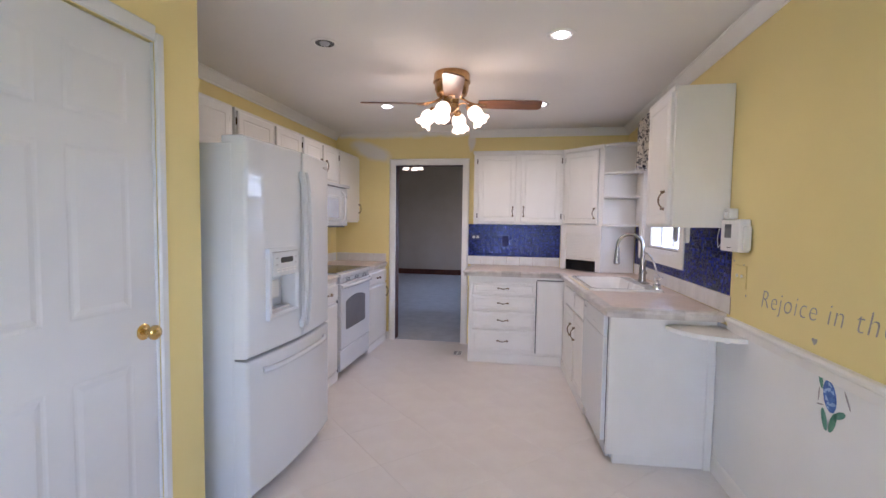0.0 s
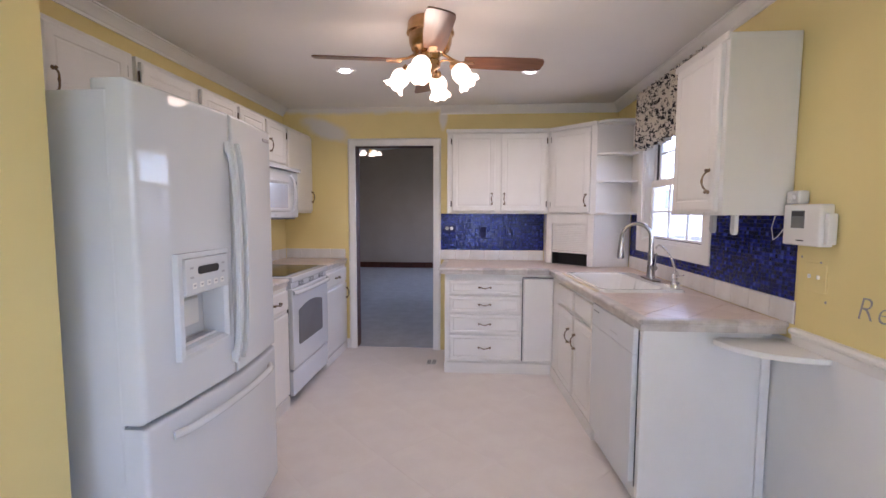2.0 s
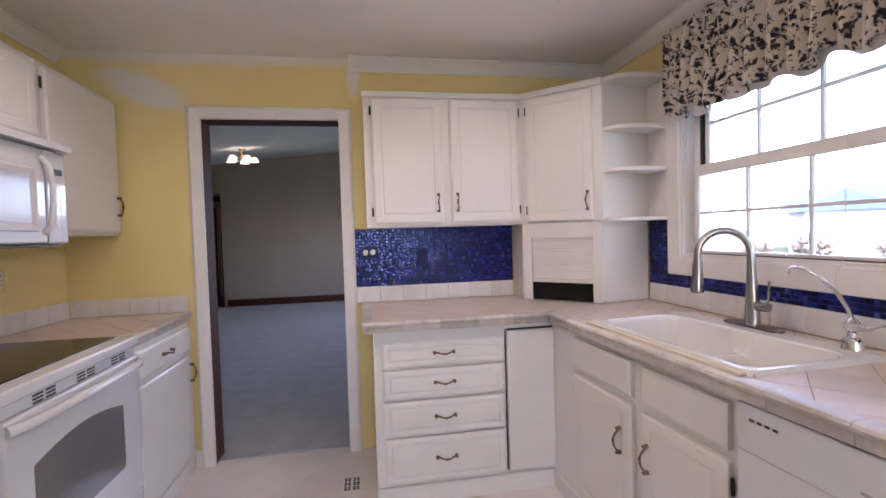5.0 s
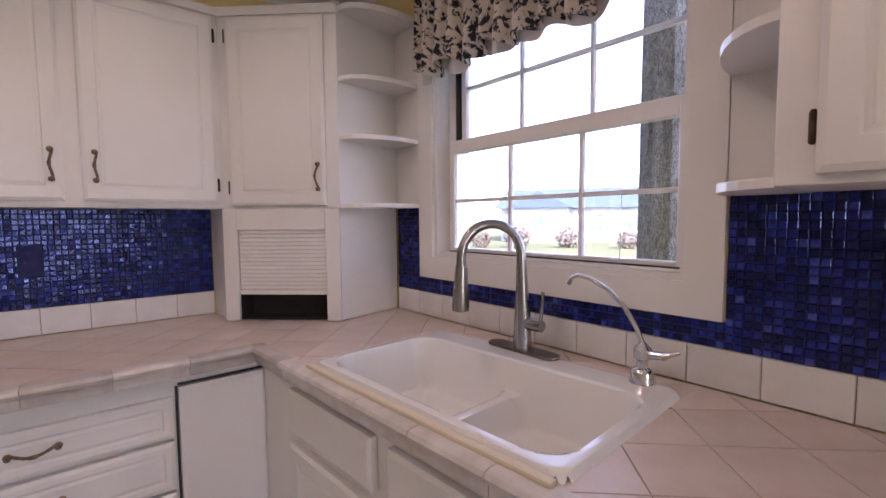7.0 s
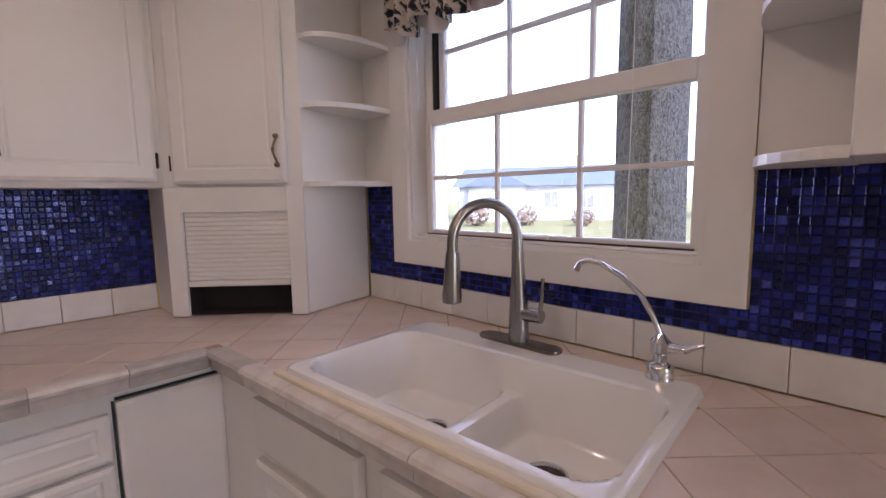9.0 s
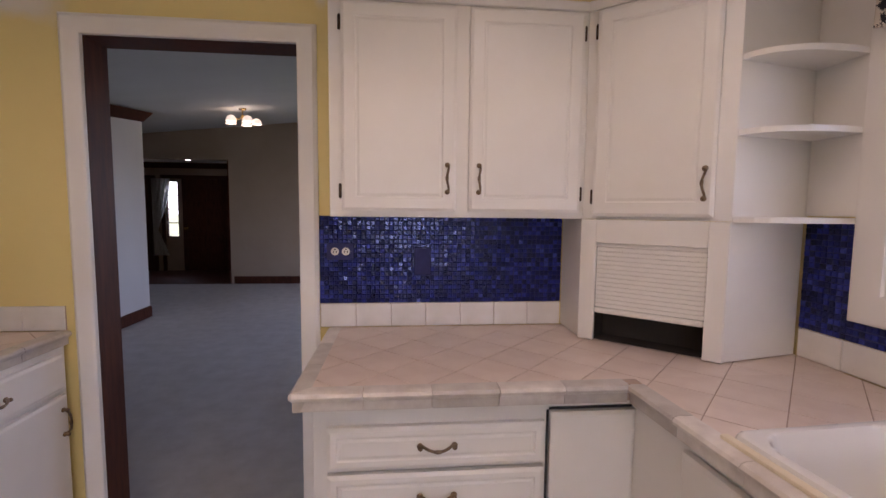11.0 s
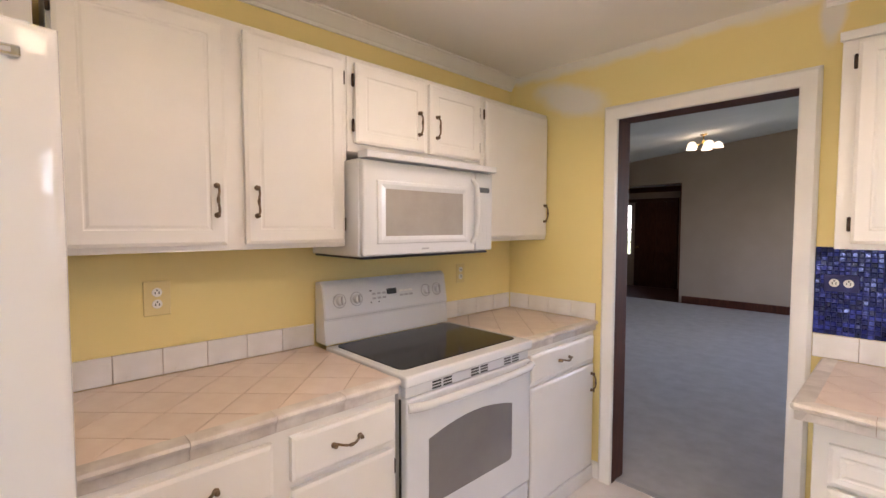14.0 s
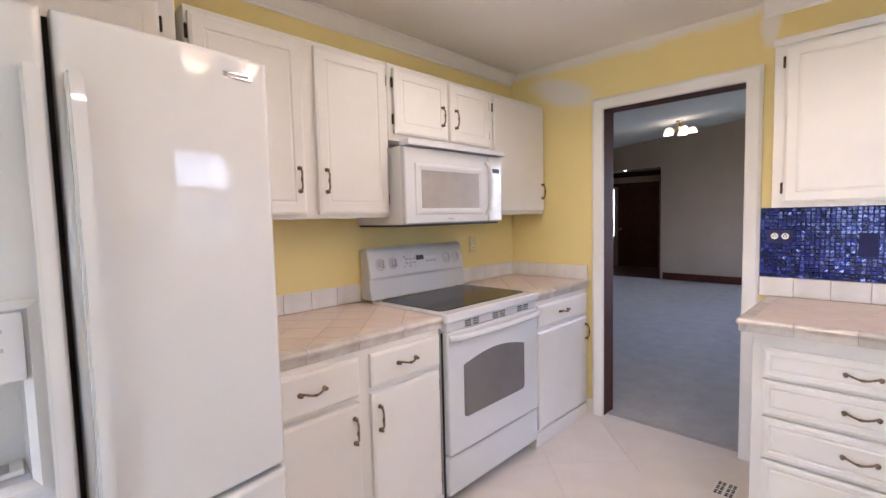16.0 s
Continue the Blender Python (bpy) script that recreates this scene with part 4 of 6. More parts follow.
part("kick_plate", box(0.004, 0.596, 0.0, 0.018, 0.02, 0.112, 0.003), APPLIANCE, dw)

ep = thing("end_panel", RUN @ pose(1.756, 0, 0), "white painted panel closing the counter end", "cabinet panel")
part("board", box(-0.002, 0.032, -0.008, DEP, 0.055, 0.872, 0.003), WHITE, ep)
part("foot_rail", box(0.0, 0.026, 0.03, DEP, 0.0, 0.055, 0.002), WHITE, ep)
part("corner_batten", box(0.033, 0.043, DEP - 0.05, DEP - 0.008, 0.0, 0.84, 0.003), WHITE, ep)

# rounded little shelf below the counter end
b = bmesh.new()
pts = [(0.90, 2.435), (RW - 0.002, 2.435), (RW - 0.002, 2.14)] + [(RW - 0.002 - 0.30 * math.sin(a) - 0.005, 2.435 - 0.295 * math.cos(a) ** 0.8) for a in np.linspace(0.15, 1.5, 10)]
sh = thing("wall_shelf", pose(0, 0, 0.822), "small rounded white shelf below the counter end", "shelf")
part("board", prism(pts, 0, 0.022, bevel=0.005), WHITE, sh)
part("bracket", box(RW - 0.03, RW - 0.003, 2.33, 2.43, -0.05, -0.0005, 0.004), WHITE, sh)

# ---- base cabinets along the left wall ----
LF = -1.505
u = thing("base_cabinet", pose(LF, 2.537, 0, 0, 0, LEFT), "white painted base cabinet with drawers over doors beside the refrigerator", "cabinet", "white base cabinets")
carcass(u, 0.883, LF - LW - 0.003, 0.0, 0.872)
part("base_trim", box(0, 0.883, -0.012, -0.0005, 0.0, 0.085, 0.003), WHITE, u)
front(u, "drawer", 0.015, 0.430, 0.700, 0.850, (0.228, 0.780, False), raised=False)
front(u, "drawer", 0.486, 0.866, 0.715, 0.850, (0.668, 0.785, False), raised=False)
front(u, "door", 0.015, 0.430, 0.105, 0.675, (0.398, 0.575, True), "l", raised=False)
front(u, "door", 0.486, 0.862, 0.105, 0.690, (0.518, 0.585, True), "r", raised=False)

u = thing("base_cabinet", pose(LF, 4.203, 0, 0, 0, LEFT), "white painted base cabinet between range and doorway", "cabinet", "white base cabinets")
carcass(u, EW - 4.203 - 0.022, LF - LW - 0.003, 0.0, 0.872)
part("base_trim", box(0, EW - 4.203 - 0.022, -0.012, -0.0005, 0.0, 0.085, 0.003), WHITE, u)
front(u, "drawer", 0.012, 0.62, 0.715, 0.850, (0.30, 0.782, False), raised=False)
front(u, "door", 0.012, 0.62, 0.105, 0.690, (0.590, 0.59, True), "l", raised=False)

# ---- upper cabinets ----
UB, UT = 1.385, 2.165
UF = 4.658
u = thing("upper_cabinet", pose(-0.455, UF, 0, 0, 0, END), "white painted two-door wall cabinet over the blue mosaic", "cabinet", "white wall cabinets")
carcass(u, 0.942, EW - UF - 0.003, UB, UT)
part("top_moulding", box(-0.008, 0.942, -0.012, -0.0005, UT - 0.03, UT + 0.006, 0.004), WHITE, u)
front(u, "door", 0.045, 0.452, UB + 0.022, UT - 0.038, (0.420, UB + 0.14, True), "l")
front(u, "door", 0.500, 0.918, UB + 0.022, UT - 0.038, (0.535, UB + 0.14, True), "r")

# corner unit with its appliance garage
GA, GB = Vector((0.487, 4.658)), Vector((0.835, 4.330))
gw = (GB - GA).length
turn = math.degrees(math.atan2(GB.y - GA.y, GB.x - GA.x))
RWI = RW - 0.003
u = thing("corner_cabinet", pose(GA.x, GA.y, 0, 0, 0, turn), "white painted corner cabinet with a slatted appliance garage on the counter", "cabinet", "white wall cabinets")
inv = u.matrix_basis.inverted()


def loc(x, y):
    p = inv @ Vector((x, y, 0))
    return (p.x, p.y)


outline = [(0, 0.001), (gw, 0.001), loc(1.150, 4.400), loc(RWI, 4.400), loc(RWI, EW - 0.003), loc(GA.x + 0.003, EW - 0.003)]
part("body", prism(outline, UB, UT), WHITE, u)
part("top_moulding", prism([(0, -0.012), (gw, -0.012), (gw, -0.0005), (0, -0.0005)], UT - 0.03, UT + 0.006, bevel=0.003), WHITE, u)
side = loc(GA.x + 0.003, EW - 0.003)
dvec = (Vector(side) - Vector((0, 0.02))).normalized()
nrm = Vector((-dvec.y, dvec.x)) * -0.016
part("side_panel", prism([(0, 0.001), (0 + nrm.x, 0.001 + nrm.y), (side[0] + nrm.x, side[1] + nrm.y), side], CT + 0.004, UB - 0.0005), WHITE, u)
e = loc(1.150, 4.400)
dvec = (Vector(e) - Vector((gw, 0.001))).normalized()
nrm = Vector((-dvec.y, dvec.x)) * 0.016
part("side_panel", prism([(gw, 0.001), e, (e[0] + nrm.x, e[1] + nrm.y), (gw + nrm.x, 0.001 + nrm.y)], CT + 0.004, UB - 0.0005), WHITE, u)
g0, g1, gt = 0.058, gw - 0.058, 1.298
b = box(0, g0, -0.016, 0.0005, CT + 0.004, UB - 0.001, 0.002)
box(g1, gw, -0.016, 0.0005, CT + 0.004, UB - 0.001, 0.002, bm=b)
box(g0, g1, -0.016, 0.0005, gt, UB - 0.001, 0.002, bm=b)
part("garage_frame", b, WHITE, u)
# dark sheets behind the shutter, the garage's inner shade put into their colour
b = box(g0 + 0.0, g1, 0.10, 0.11, CT + 0.004, gt + 0.05)
box(g0, g1, 0.012, 0.10, CT + 0.0045, CT + 0.006, bm=b)
box(g0 - 0.006, g0 - 0.0005, 0.008, 0.11, CT + 0.0045, gt + 0.05, bm=b)
box(g1 + 0.0005, g1 + 0.006, 0.008, 0.11, CT + 0.0045, gt + 0.05, bm=b)
part("garage_shadow_lining", b, RECESS_SHADOW, u, "dark lining coloured as the shade inside the garage")
sz0 = CT + 0.110
n = 15
for i in range(n):
    z0 = sz0 + 0.022 + (gt - sz0 - 0.022) * i / n
    part("slat", box(g0 + 0.001, g1 - 0.001, -0.004, 0.006, z0 + 0.0003, z0 + (gt - sz0 - 0.022) / n - 0.0003, 0.0025), WHITE, u)
part("shutter_rail", box(g0 + 0.001, g1 - 0.001, -0.012, 0.006, sz0, sz0 + 0.021, 0.005), WHITE, u)
front(u, "door", 0.040, gw - 0.050, UB + 0.012, UT - 0.038, (gw - 0.078, UB + 0.12, True), "l", y=-0.001)


def quarter_shelf(parent, z, shape, t=0.018, name="shelf"):
    part(name, prism(shape, z, z + t, bevel=0.004), WHITE, parent)


# rounded shelves beside the window, between the corner unit and the casing
shape = [loc(GB.x + 0.012, GB.y + 0.008), loc(1.150, 4.398), loc(RWI, 4.398)] + [loc(RWI - 0.322 * math.sin(a) - 0.0, 4.232 + 0.102 * (1 - math.cos(a)) ** 1.0 - 0.03 * math.sin(2 * a)) for a in np.linspace(0, math.pi / 2, 9)]
for z in (UB - 0.002, 1.652, 1.880):
    quarter_shelf(u, z, shape)
quarter_shelf(u, UT - 0.02, shape, 0.022, "shelf_top")
part("shelf_back", prism([loc(RWI - 0.008, 4.230), loc(RWI, 4.230), loc(RWI, 4.398), loc(RWI - 0.008, 4.398)], UB + 0.02, UT - 0.022), WHITE, u)

# wall cabinet on the near side of the window, with its own rounded shelves
WF = 0.872
u = thing("upper_cabinet", pose(WF, 2.905, 0, 0, 0, RIGHT), "white painted single-door wall cabinet with rounded end shelves", "cabinet", "white wall cabinets")
carcass(u, 0.495, RW - WF - 0.003, UB, UT - 0.015)
front(u, "door", 0.056, 0.466, UB + 0.016, UT - 0.045, (0.425, UB + 0.15, True), "l")
part("top_moulding", box(-0.002, 0.500, -0.012, -0.0005, UT - 0.045, UT - 0.012, 0.004), WHITE, u)
shape = [(0, 0.01), (0, RW - WF - 0.003), (-0.155, RW - WF - 0.003)] + [(-0.155 * math.cos(a), RW - WF - 0.003 - 0.285 * math.sin(a)) for a in np.linspace(0.25, math.pi / 2, 8)]
for z in (UB - 0.002, 1.650, 1.900):
    quarter_shelf(u, z, shape)
part("shelf_back", box(-0.155, -0.001, RW - WF - 0.010, RW - WF - 0.003, UB + 0.016, UT - 0.02), WHITE, u)
for x, mt in ((0.19, GREY), (0.375, WHITE)):
    tab = [(x - 0.017, UB - 0.001), (x - 0.017, UB - 0.070)] + [(x - 0.017 * math.cos(q), UB - 0.070 - 0.020 * math.sin(q)) for q in np.linspace(0.3, math.pi - 0.3, 7)] + [(x + 0.017, UB - 0.070), (x + 0.017, UB - 0.001)]
    part("under_hook", stand(tab, 0.130, 0.112, 0.003), mt, u, "rounded hanging bracket below the cabinet")

# left wall cabinets
XF = -1.850
u = thing("upper_cabinet", pose(XF, NE + 0.003, 0, 0, 0, LEFT), "white painted short wall cabinet over the refrigerator", "cabinet", "white wall cabinets")
w = 2.515 - NE - 0.006
carcass(u, w, XF - LW - 0.003, 1.825, 2.150)
front(u, "door", 0.03, 0.45, 1.845, 2.125, (0.415, 1.90, True), "l")
front(u, "door", 0.50, 0.93, 1.845, 2.125, (0.535, 1.90, True), "r")
u = thing("upper_cabinet", pose(XF, 2.537, 0, 0, 0, LEFT), "white painted tall two-door wall cabinet beside the microwave", "cabinet", "white wall cabinets")
carcass(u, 0.906, XF - LW - 0.003, UB, 2.150)
front(u, "door", 0.010, 0.436, UB + 0.020, 2.125, (0.403, UB + 0.165, True), "l")
front(u, "door", 0.498, 0.883, UB + 0.020, 2.125, (0.533, UB + 0.165, True), "r")
u = thing("upper_cabinet", pose(XF, 3.445, 0, 0, 0, LEFT), "white painted short two-door wall cabinet over the microwave", "cabinet", "white wall cabinets")
carcass(u, 0.808, XF - LW - 0.003, 1.770, 2.150)
front(u, "door", 0.030, 0.405, 1.805, 2.125, (0.365, 1.93, True), "l")
front(u, "door", 0.435, 0.785, 1.805, 2.125, (0.475, 1.93, True), "r")
u = thing("upper_cabinet", pose(XF, 4.255, 0, 0, 0, LEFT), "white painted single-door wall cabinet by the doorway", "cabinet", "white wall cabinets")
carcass(u, EW - 4.255 - 0.003, XF - LW - 0.003, UB, 2.150)
front(u, "door", 0.025, 0.596, UB + 0.020, 2.125, (0.565, UB + 0.16, True), "l", raised=False)

# ---- counters: tiled tops ----
def counter(name, base_rects, tile_rects, edges, label, phase=(0.0, 0.0)):
    ob = thing(name, pose(0, 0, 0), label, "counter")
    b = bmesh.new()
    for r in base_rects:
        prism(r, 0.874, CT - 0.0025, bm=b)
    part("grout_bed", b, GROUT, ob, "brown grout")
    for p in diagonal_tiles(tile_rects, 0.158, 0.003, phase):
        c = Vector((sum(q[0] for q in p) / len(p), sum(q[1] for q in p) / len(p)))
        t = part("tile", prism([(q[0] - c.x, q[1] - c.y) for q in p], -0.004, 0.0, bevel=0.0008 if area(p) > 0.002 else 0), CERAMIC, ob)
        t.location = (c.x, c.y, CT)
    for path in edges:
        for a, c in zip(path, path[1:]):
            a, c = Vector((*a, 0)), Vector((*c, 0))
            L, d = (c - a).length, (c - a).normalized()
            n = max(1, round(L / 0.20))
            for i in range(n):
                s, e2 = a + d * (L * i / n + 0.001), a + d * (L * (i + 1) / n - 0.001)
                prof = [(-0.045, CT - 0.004), (-0.045, CT + 0.001), (-0.006, CT + 0.0025), (0.005, CT - 0.001), (0.010, CT - 0.009), (0.007, CT - 0.018), (-0.001, CT - 0.022), (-0.004, CT - 0.026), (-0.004, 0.8735), (-0.02, 0.8735)]
                part("edge_tile", sweep(prof, [s, e2]), EDGE, ob, smooth=True)
    return ob


CF, E2 = 4.182, 2.392            # front edge of the end run, near end of the sink run
CA, CB = 0.440, 0.545            # front edge of the sink run at those two


def edge_x(y, back=0.0):
    """The sink run's front edge at y, or a line that far behind it."""
    return CA + (CB - CA) * (CF - y) / (CF - E2) + back


def strip(y0, y1, back, x1):
    return [(edge_x(y0, back), y0), (x1, y0), (x1, y1), (edge_x(y1, back), y1)]


SX0, SX1, SY0, SY1 = 0.066, 1.010, 3.108, 3.882     # cut-out under the sink, its front measured from the edge


def run_rects(back, x1, y_end, y_corner):
    return [strip(y_end, SY0, back, x1), strip(SY1, y_corner, back, x1), [(edge_x(SY0, back), SY0), (edge_x(SY0, SX0), SY0), (edge_x(SY1, SX0), SY1), (edge_x(SY1, back), SY1)], rect(SX1, x1, SY0, SY1)]


counter("tiled_counter", [rect(-0.475, RWI, CF + 0.012, EW - 0.002)] + run_rects(0.012, RWI, E2 + 0.012, CF + 0.012),
        [rect(-0.445, RWI, CF + 0.045, EW - 0.012)] + run_rects(0.045, RWI - 0.01, E2 + 0.045, CF + 0.045),
        [[(-0.489, EW - 0.012), (-0.489, CF), (CA, CF), (CB, E2), (RWI, E2)]], "cream diagonal tile counter with marbled edge tiles", (0.029, 0.078))
L1 = -1.495
counter("tiled_counter", [rect(LW + 0.002, L1 - 0.012, 2.534, 3.432)], [rect(LW + 0.012, L1 - 0.045, 2.536, 3.430)], [[(L1, 2.535), (L1, 3.431)]], "cream diagonal tile counter beside the range", (0.088, 0.018))
counter("tiled_counter", [rect(LW + 0.002, L1 - 0.012, 4.203, EW - 0.002)], [rect(LW + 0.012, L1 - 0.045, 4.205, EW - 0.012)], [[(L1, 4.205), (L1, EW - 0.003)]], "short cream tile counter between range and doorway", (0.07, 0.02))


# backsplash: one row of white tiles, then blue mosaic
def splash_row(name, m, length, label):
    ob = thing(name, m, label, "backsplash")
    part("grout_bed", box(0, length, -0.004, -0.0005, CT, CT + 0.098), GROUT, ob)
    n = max(1, round(length / 0.152))
    me = mesh_of("tile", box(0.001, length / n - 0.001, -0.010, -0.0035, CT + 0.002, CT + 0.099, 0.002), SPLASH)
    for i in range(n):
        t = new("tile", me)
        t.parent, t.location = ob, (length * i / n, 0, 0)


splash_row("tile_upstand", pose(-0.529, EW, 0, 0, 0, END), 1.014, "white tile upstand behind the end counter")
splash_row("tile_upstand", pose(RW, 4.395, 0, 0, 0, RIGHT), 2.04, "white tile upstand behind the sink")
splash_row("tile_upstand", pose(LW, 2.536, 0, 0, 0, LEFT), 0.897, "white tile upstand beside the range")
splash_row("tile_upstand", pose(LW, 4.203, 0, 0, 0, LEFT), EW - 4.215, "white tile upstand in the corner")
splash_row("tile_upstand", pose(LW + 0.011, EW, 0, 0, 0, END), L1 - LW - 0.02, "white tile upstand in the corner by the doorway")


def mosaic_panel(name, m, spans, label, pieces_from, pieces):
    """spans: (x0, x1, z0, z1). Small glass tiles; a stretch of them as single pieces, the rest as one mesh."""
    ob = thing(name, m, label, "backsplash")
    P, G = 0.0185, 0.0022
    verts, faces, count = [], [], 0
    b = bmesh.new()
    for x0, x1, z0, z1 in spans:
        box(x0, x1, -0.003, -0.0005, z0, z1, bm=b)
    part("grout_bed", b, MGROUT, ob)
    unit = box(0, P - G, -0.0075, -0.0028, 0, P - G, 0.0012)
    me = mesh_of("mosaic_tile", unit, MOSAIC_PIECE)
    rng = random.Random(len(spans) * 7 + 1)
    for x0, x1, z0, z1 in spans:
        nx, nz = int((x1 - x0) / P), int((z1 - z0) / P)
        sx, sz = (x1 - x0) / max(nx, 1), (z1 - z0) / max(nz, 1)
        for i in range(nx):
            for k in range(nz):
                x, z = x0 + i * sx + G / 2, z0 + k * sz + G / 2
                dx, dz, dy = rng.uniform(-4e-4, 4e-4), rng.uniform(-4e-4, 4e-4), rng.uniform(-8e-4, 8e-4)
                tx, tz = rng.gauss(0, 0.029), rng.gauss(0, 0.029)
                if pieces_from <= x and count < pieces:
                    t = new("mosaic_tile", me)
                    t.parent = ob
                    t.matrix_basis = Matrix.Translation((x + dx, dy, z + dz)) @ Euler((tx, 0, tz)).to_matrix().to_4x4()
                    count += 1
                    continue
                n0 = len(verts)
                w_ = P - G
                c = 0.0014
                for yy, ins in ((-0.0025, 0.0), (-0.0062, 0.0), (-0.0075, c)):
                    for px, pz in ((ins, ins), (w_ - ins, ins), (w_ - ins, w_ - ins), (ins, w_ - ins)):
                        verts.append((x + dx + px, yy + dy + tz * (px - w_ / 2) + tx * (pz - w_ / 2), z + dz + pz))
                for lo, hi in ((0, 4), (4, 8)):
                    for q in range(4):
                        faces.append((n0 + lo + q, n0 + lo + (q + 1) % 4, n0 + hi + (q + 1) % 4, n0 + hi + q))
                faces.append((n0 + 8, n0 + 9, n0 + 10, n0 + 11))
    me2 = bpy.data.meshes.new("mosaic_field")
    me2.from_pydata(verts, [], faces)
    me2.materials.append(MOSAIC)
    fld = new("mosaic_field", me2)
    fld.parent = ob
    tagged(fld, "small blue glass tiles", kind="stuff")
    return ob


M0 = CT + 0.100
mosaic_end = mosaic_panel("mosaic_backsplash", pose(-0.530, EW, 0, 0, 0, END), [(0, 1.016, M0, UB)], "iridescent cobalt blue glass mosaic under the wall cabinets", 0.30, 300)
yb = WZ0 - 0.088
mosaic_panel("mosaic_backsplash", pose(RW, 4.398, 0, 0, 0, RIGHT), [(0, 0.165, M0, UB), (0.165, 1.340, M0, yb - 0.001), (1.340, 2.030, M0, UB)], "dark cobalt blue glass mosaic behind the sink", 1.40, 300)

# outlet plates on mosaic and yellow walls
def outlet(m, material, holes, label, w=0.07, h=0.115):
    ob = thing("outlet", m, label, "outlet")
    part("plate", box(-w / 2, w / 2, -0.006, -0.0005, -h / 2, h / 2, 0.002), material, ob)
    for hx, hz in holes:
        s = part("socket", lathe([(0, 0.001), (0.0155, 0.001), (0.0165, -0.0005), (0.0165, -0.002)], 18, m=pose(hx, -0.0065, hz, 90)), BISQUE, ob, smooth=True)
        for q in (-0.006, 0.006):
            part("slot", box(hx + q - 0.0016, hx + q + 0.0016, -0.0085, -0.0074, hz - 0.006, hz + 0.003), BLACK, s)
        part("ground_hole", lathe([(0, 0.001), (0.0026, 0.0008), (0.003, 0)], 10, m=pose(hx, -0.0075, hz + 0.008, 90)), BLACK, s)
    return ob


outlet(pose(-0.445, EW - 0.008, CT + 0.315, 0, 0, 0), MGROUT, [(-0.022, 0), (0.022, 0)], "double round outlet in a blue mosaic plate", 0.11, 0.07)
outlet(pose(-0.110, EW - 0.008, CT + 0.275, 0, 0, 0), MGROUT, [], "blank blue cover plate in the mosaic", 0.07, 0.115)
PALEY = surface("yellow_plate", (0.70, 0.57, 0.25), (0.75, 0.62, 0.29), 0.4, 6, 100, 0.0)
outlet(pose(LW, 2.824, 1.207, 0, 0, LEFT), PALEY, [(0, 0.021), (0, -0.021)], "yellow painted outlet plate with white sockets", 0.085, 0.125)
outlet(pose(LW, 4.394, 1.186, 0, 0, LEFT), PALEY, [(0, 0.021), (0, -0.021)], "yellow painted outlet plate with white sockets")
sw = thing("switch_plate", pose(RW, 2.255, 1.140, 0, 0, RIGHT), "yellow painted double switch plate", "switch")
part("plate", box(-0.058, 0.058, -0.006, -0.0005, -0.058, 0.058, 0.002), YELLOW, sw)
for q in (-0.024, 0.024):
    part("toggle", box(q - 0.004, q + 0.004, -0.016, -0.006, -0.004, 0.012, 0.0015), BISQUE, sw)

# ---- sink and taps ----
sink = thing("kitchen_sink", pose(0.552, 3.075, CT, 0, 0, SKEW), "white double-bowl drop-in porcelain sink", "sink")
SWX, SWY = 0.512, 0.810


def rounded(x0, x1, y0, y1, r, n=6):
    pts = []
    for cx, cy, a0 in ((x1 - r, y1 - r, 0), (x0 + r, y1 - r, 90), (x0 + r, y0 + r, 180), (x1 - r, y0 + r, 270)):
        for i in range(n):
            a = radians(a0 + 90 * i / (n - 1))
            pts.append((cx + r * math.cos(a), cy + r * math.sin(a)))
    return pts


BOWLS = ((0.030, 0.405, 0.028, 0.372), (0.030, 0.405, 0.400, 0.782))
DRAINS = ((0.255, 0.235), (0.245, 0.545))


def sink_mesh():
    """A drop-in basin: raised rim, two bowls parted by a saddle lower than the rim, a ledge behind for the taps."""
    top = 0.0165

    def inside(x, y, x0, x1, y0, y1, r):
        """How far inside a rounded rectangle; negative outside."""
        qx, qy = abs(x - (x0 + x1) / 2) - (x1 - x0) / 2 + r, abs(y - (y0 + y1) / 2) - (y1 - y0) / 2 + r
        return r - math.hypot(max(qx, 0), max(qy, 0)) - min(max(qx, qy), 0)

    def ease(k):
        k = min(max(k, 0.0), 1.0)
        return k * k * (3 - 2 * k)

    def height(x, y):
        z = top
        edge = inside(x, y, 0, SWX, 0, SWY, 0.035)
        if edge < 0.010:
            z = top * (1 - (1 - max(edge, 0) / 0.010) ** 2)
        z -= 0.078 * ease(inside(x, y, 0.030, 0.405, 0.028, 0.782, 0.09) / 0.036)
        lowest = z
        for q in BOWLS:
            d = inside(x, y, *q, 0.075)
            lowest = min(lowest, z - 0.075 * ease(d / 0.036) - 0.026 * ease((d - 0.02) / 0.08))
        return lowest

    b = bmesh.new()
    nx, ny = 74, 116
    grid = [[b.verts.new((SWX * i / nx, SWY * k / ny, height(SWX * i / nx, SWY * k / ny))) for k in range(ny + 1)] for i in range(nx + 1)]
    for i in range(nx):
        for k in range(ny):
            if inside(SWX * (i + 0.5) / nx, SWY * (k + 0.5) / ny, 0, SWX, 0, SWY, 0.035) > 0:
                b.faces.new((grid[i][k], grid[i + 1][k], grid[i + 1][k + 1], grid[i][k + 1]))
    bmesh.ops.delete(b, geom=[v for v in b.verts if not v.link_faces], context="VERTS")
    return b


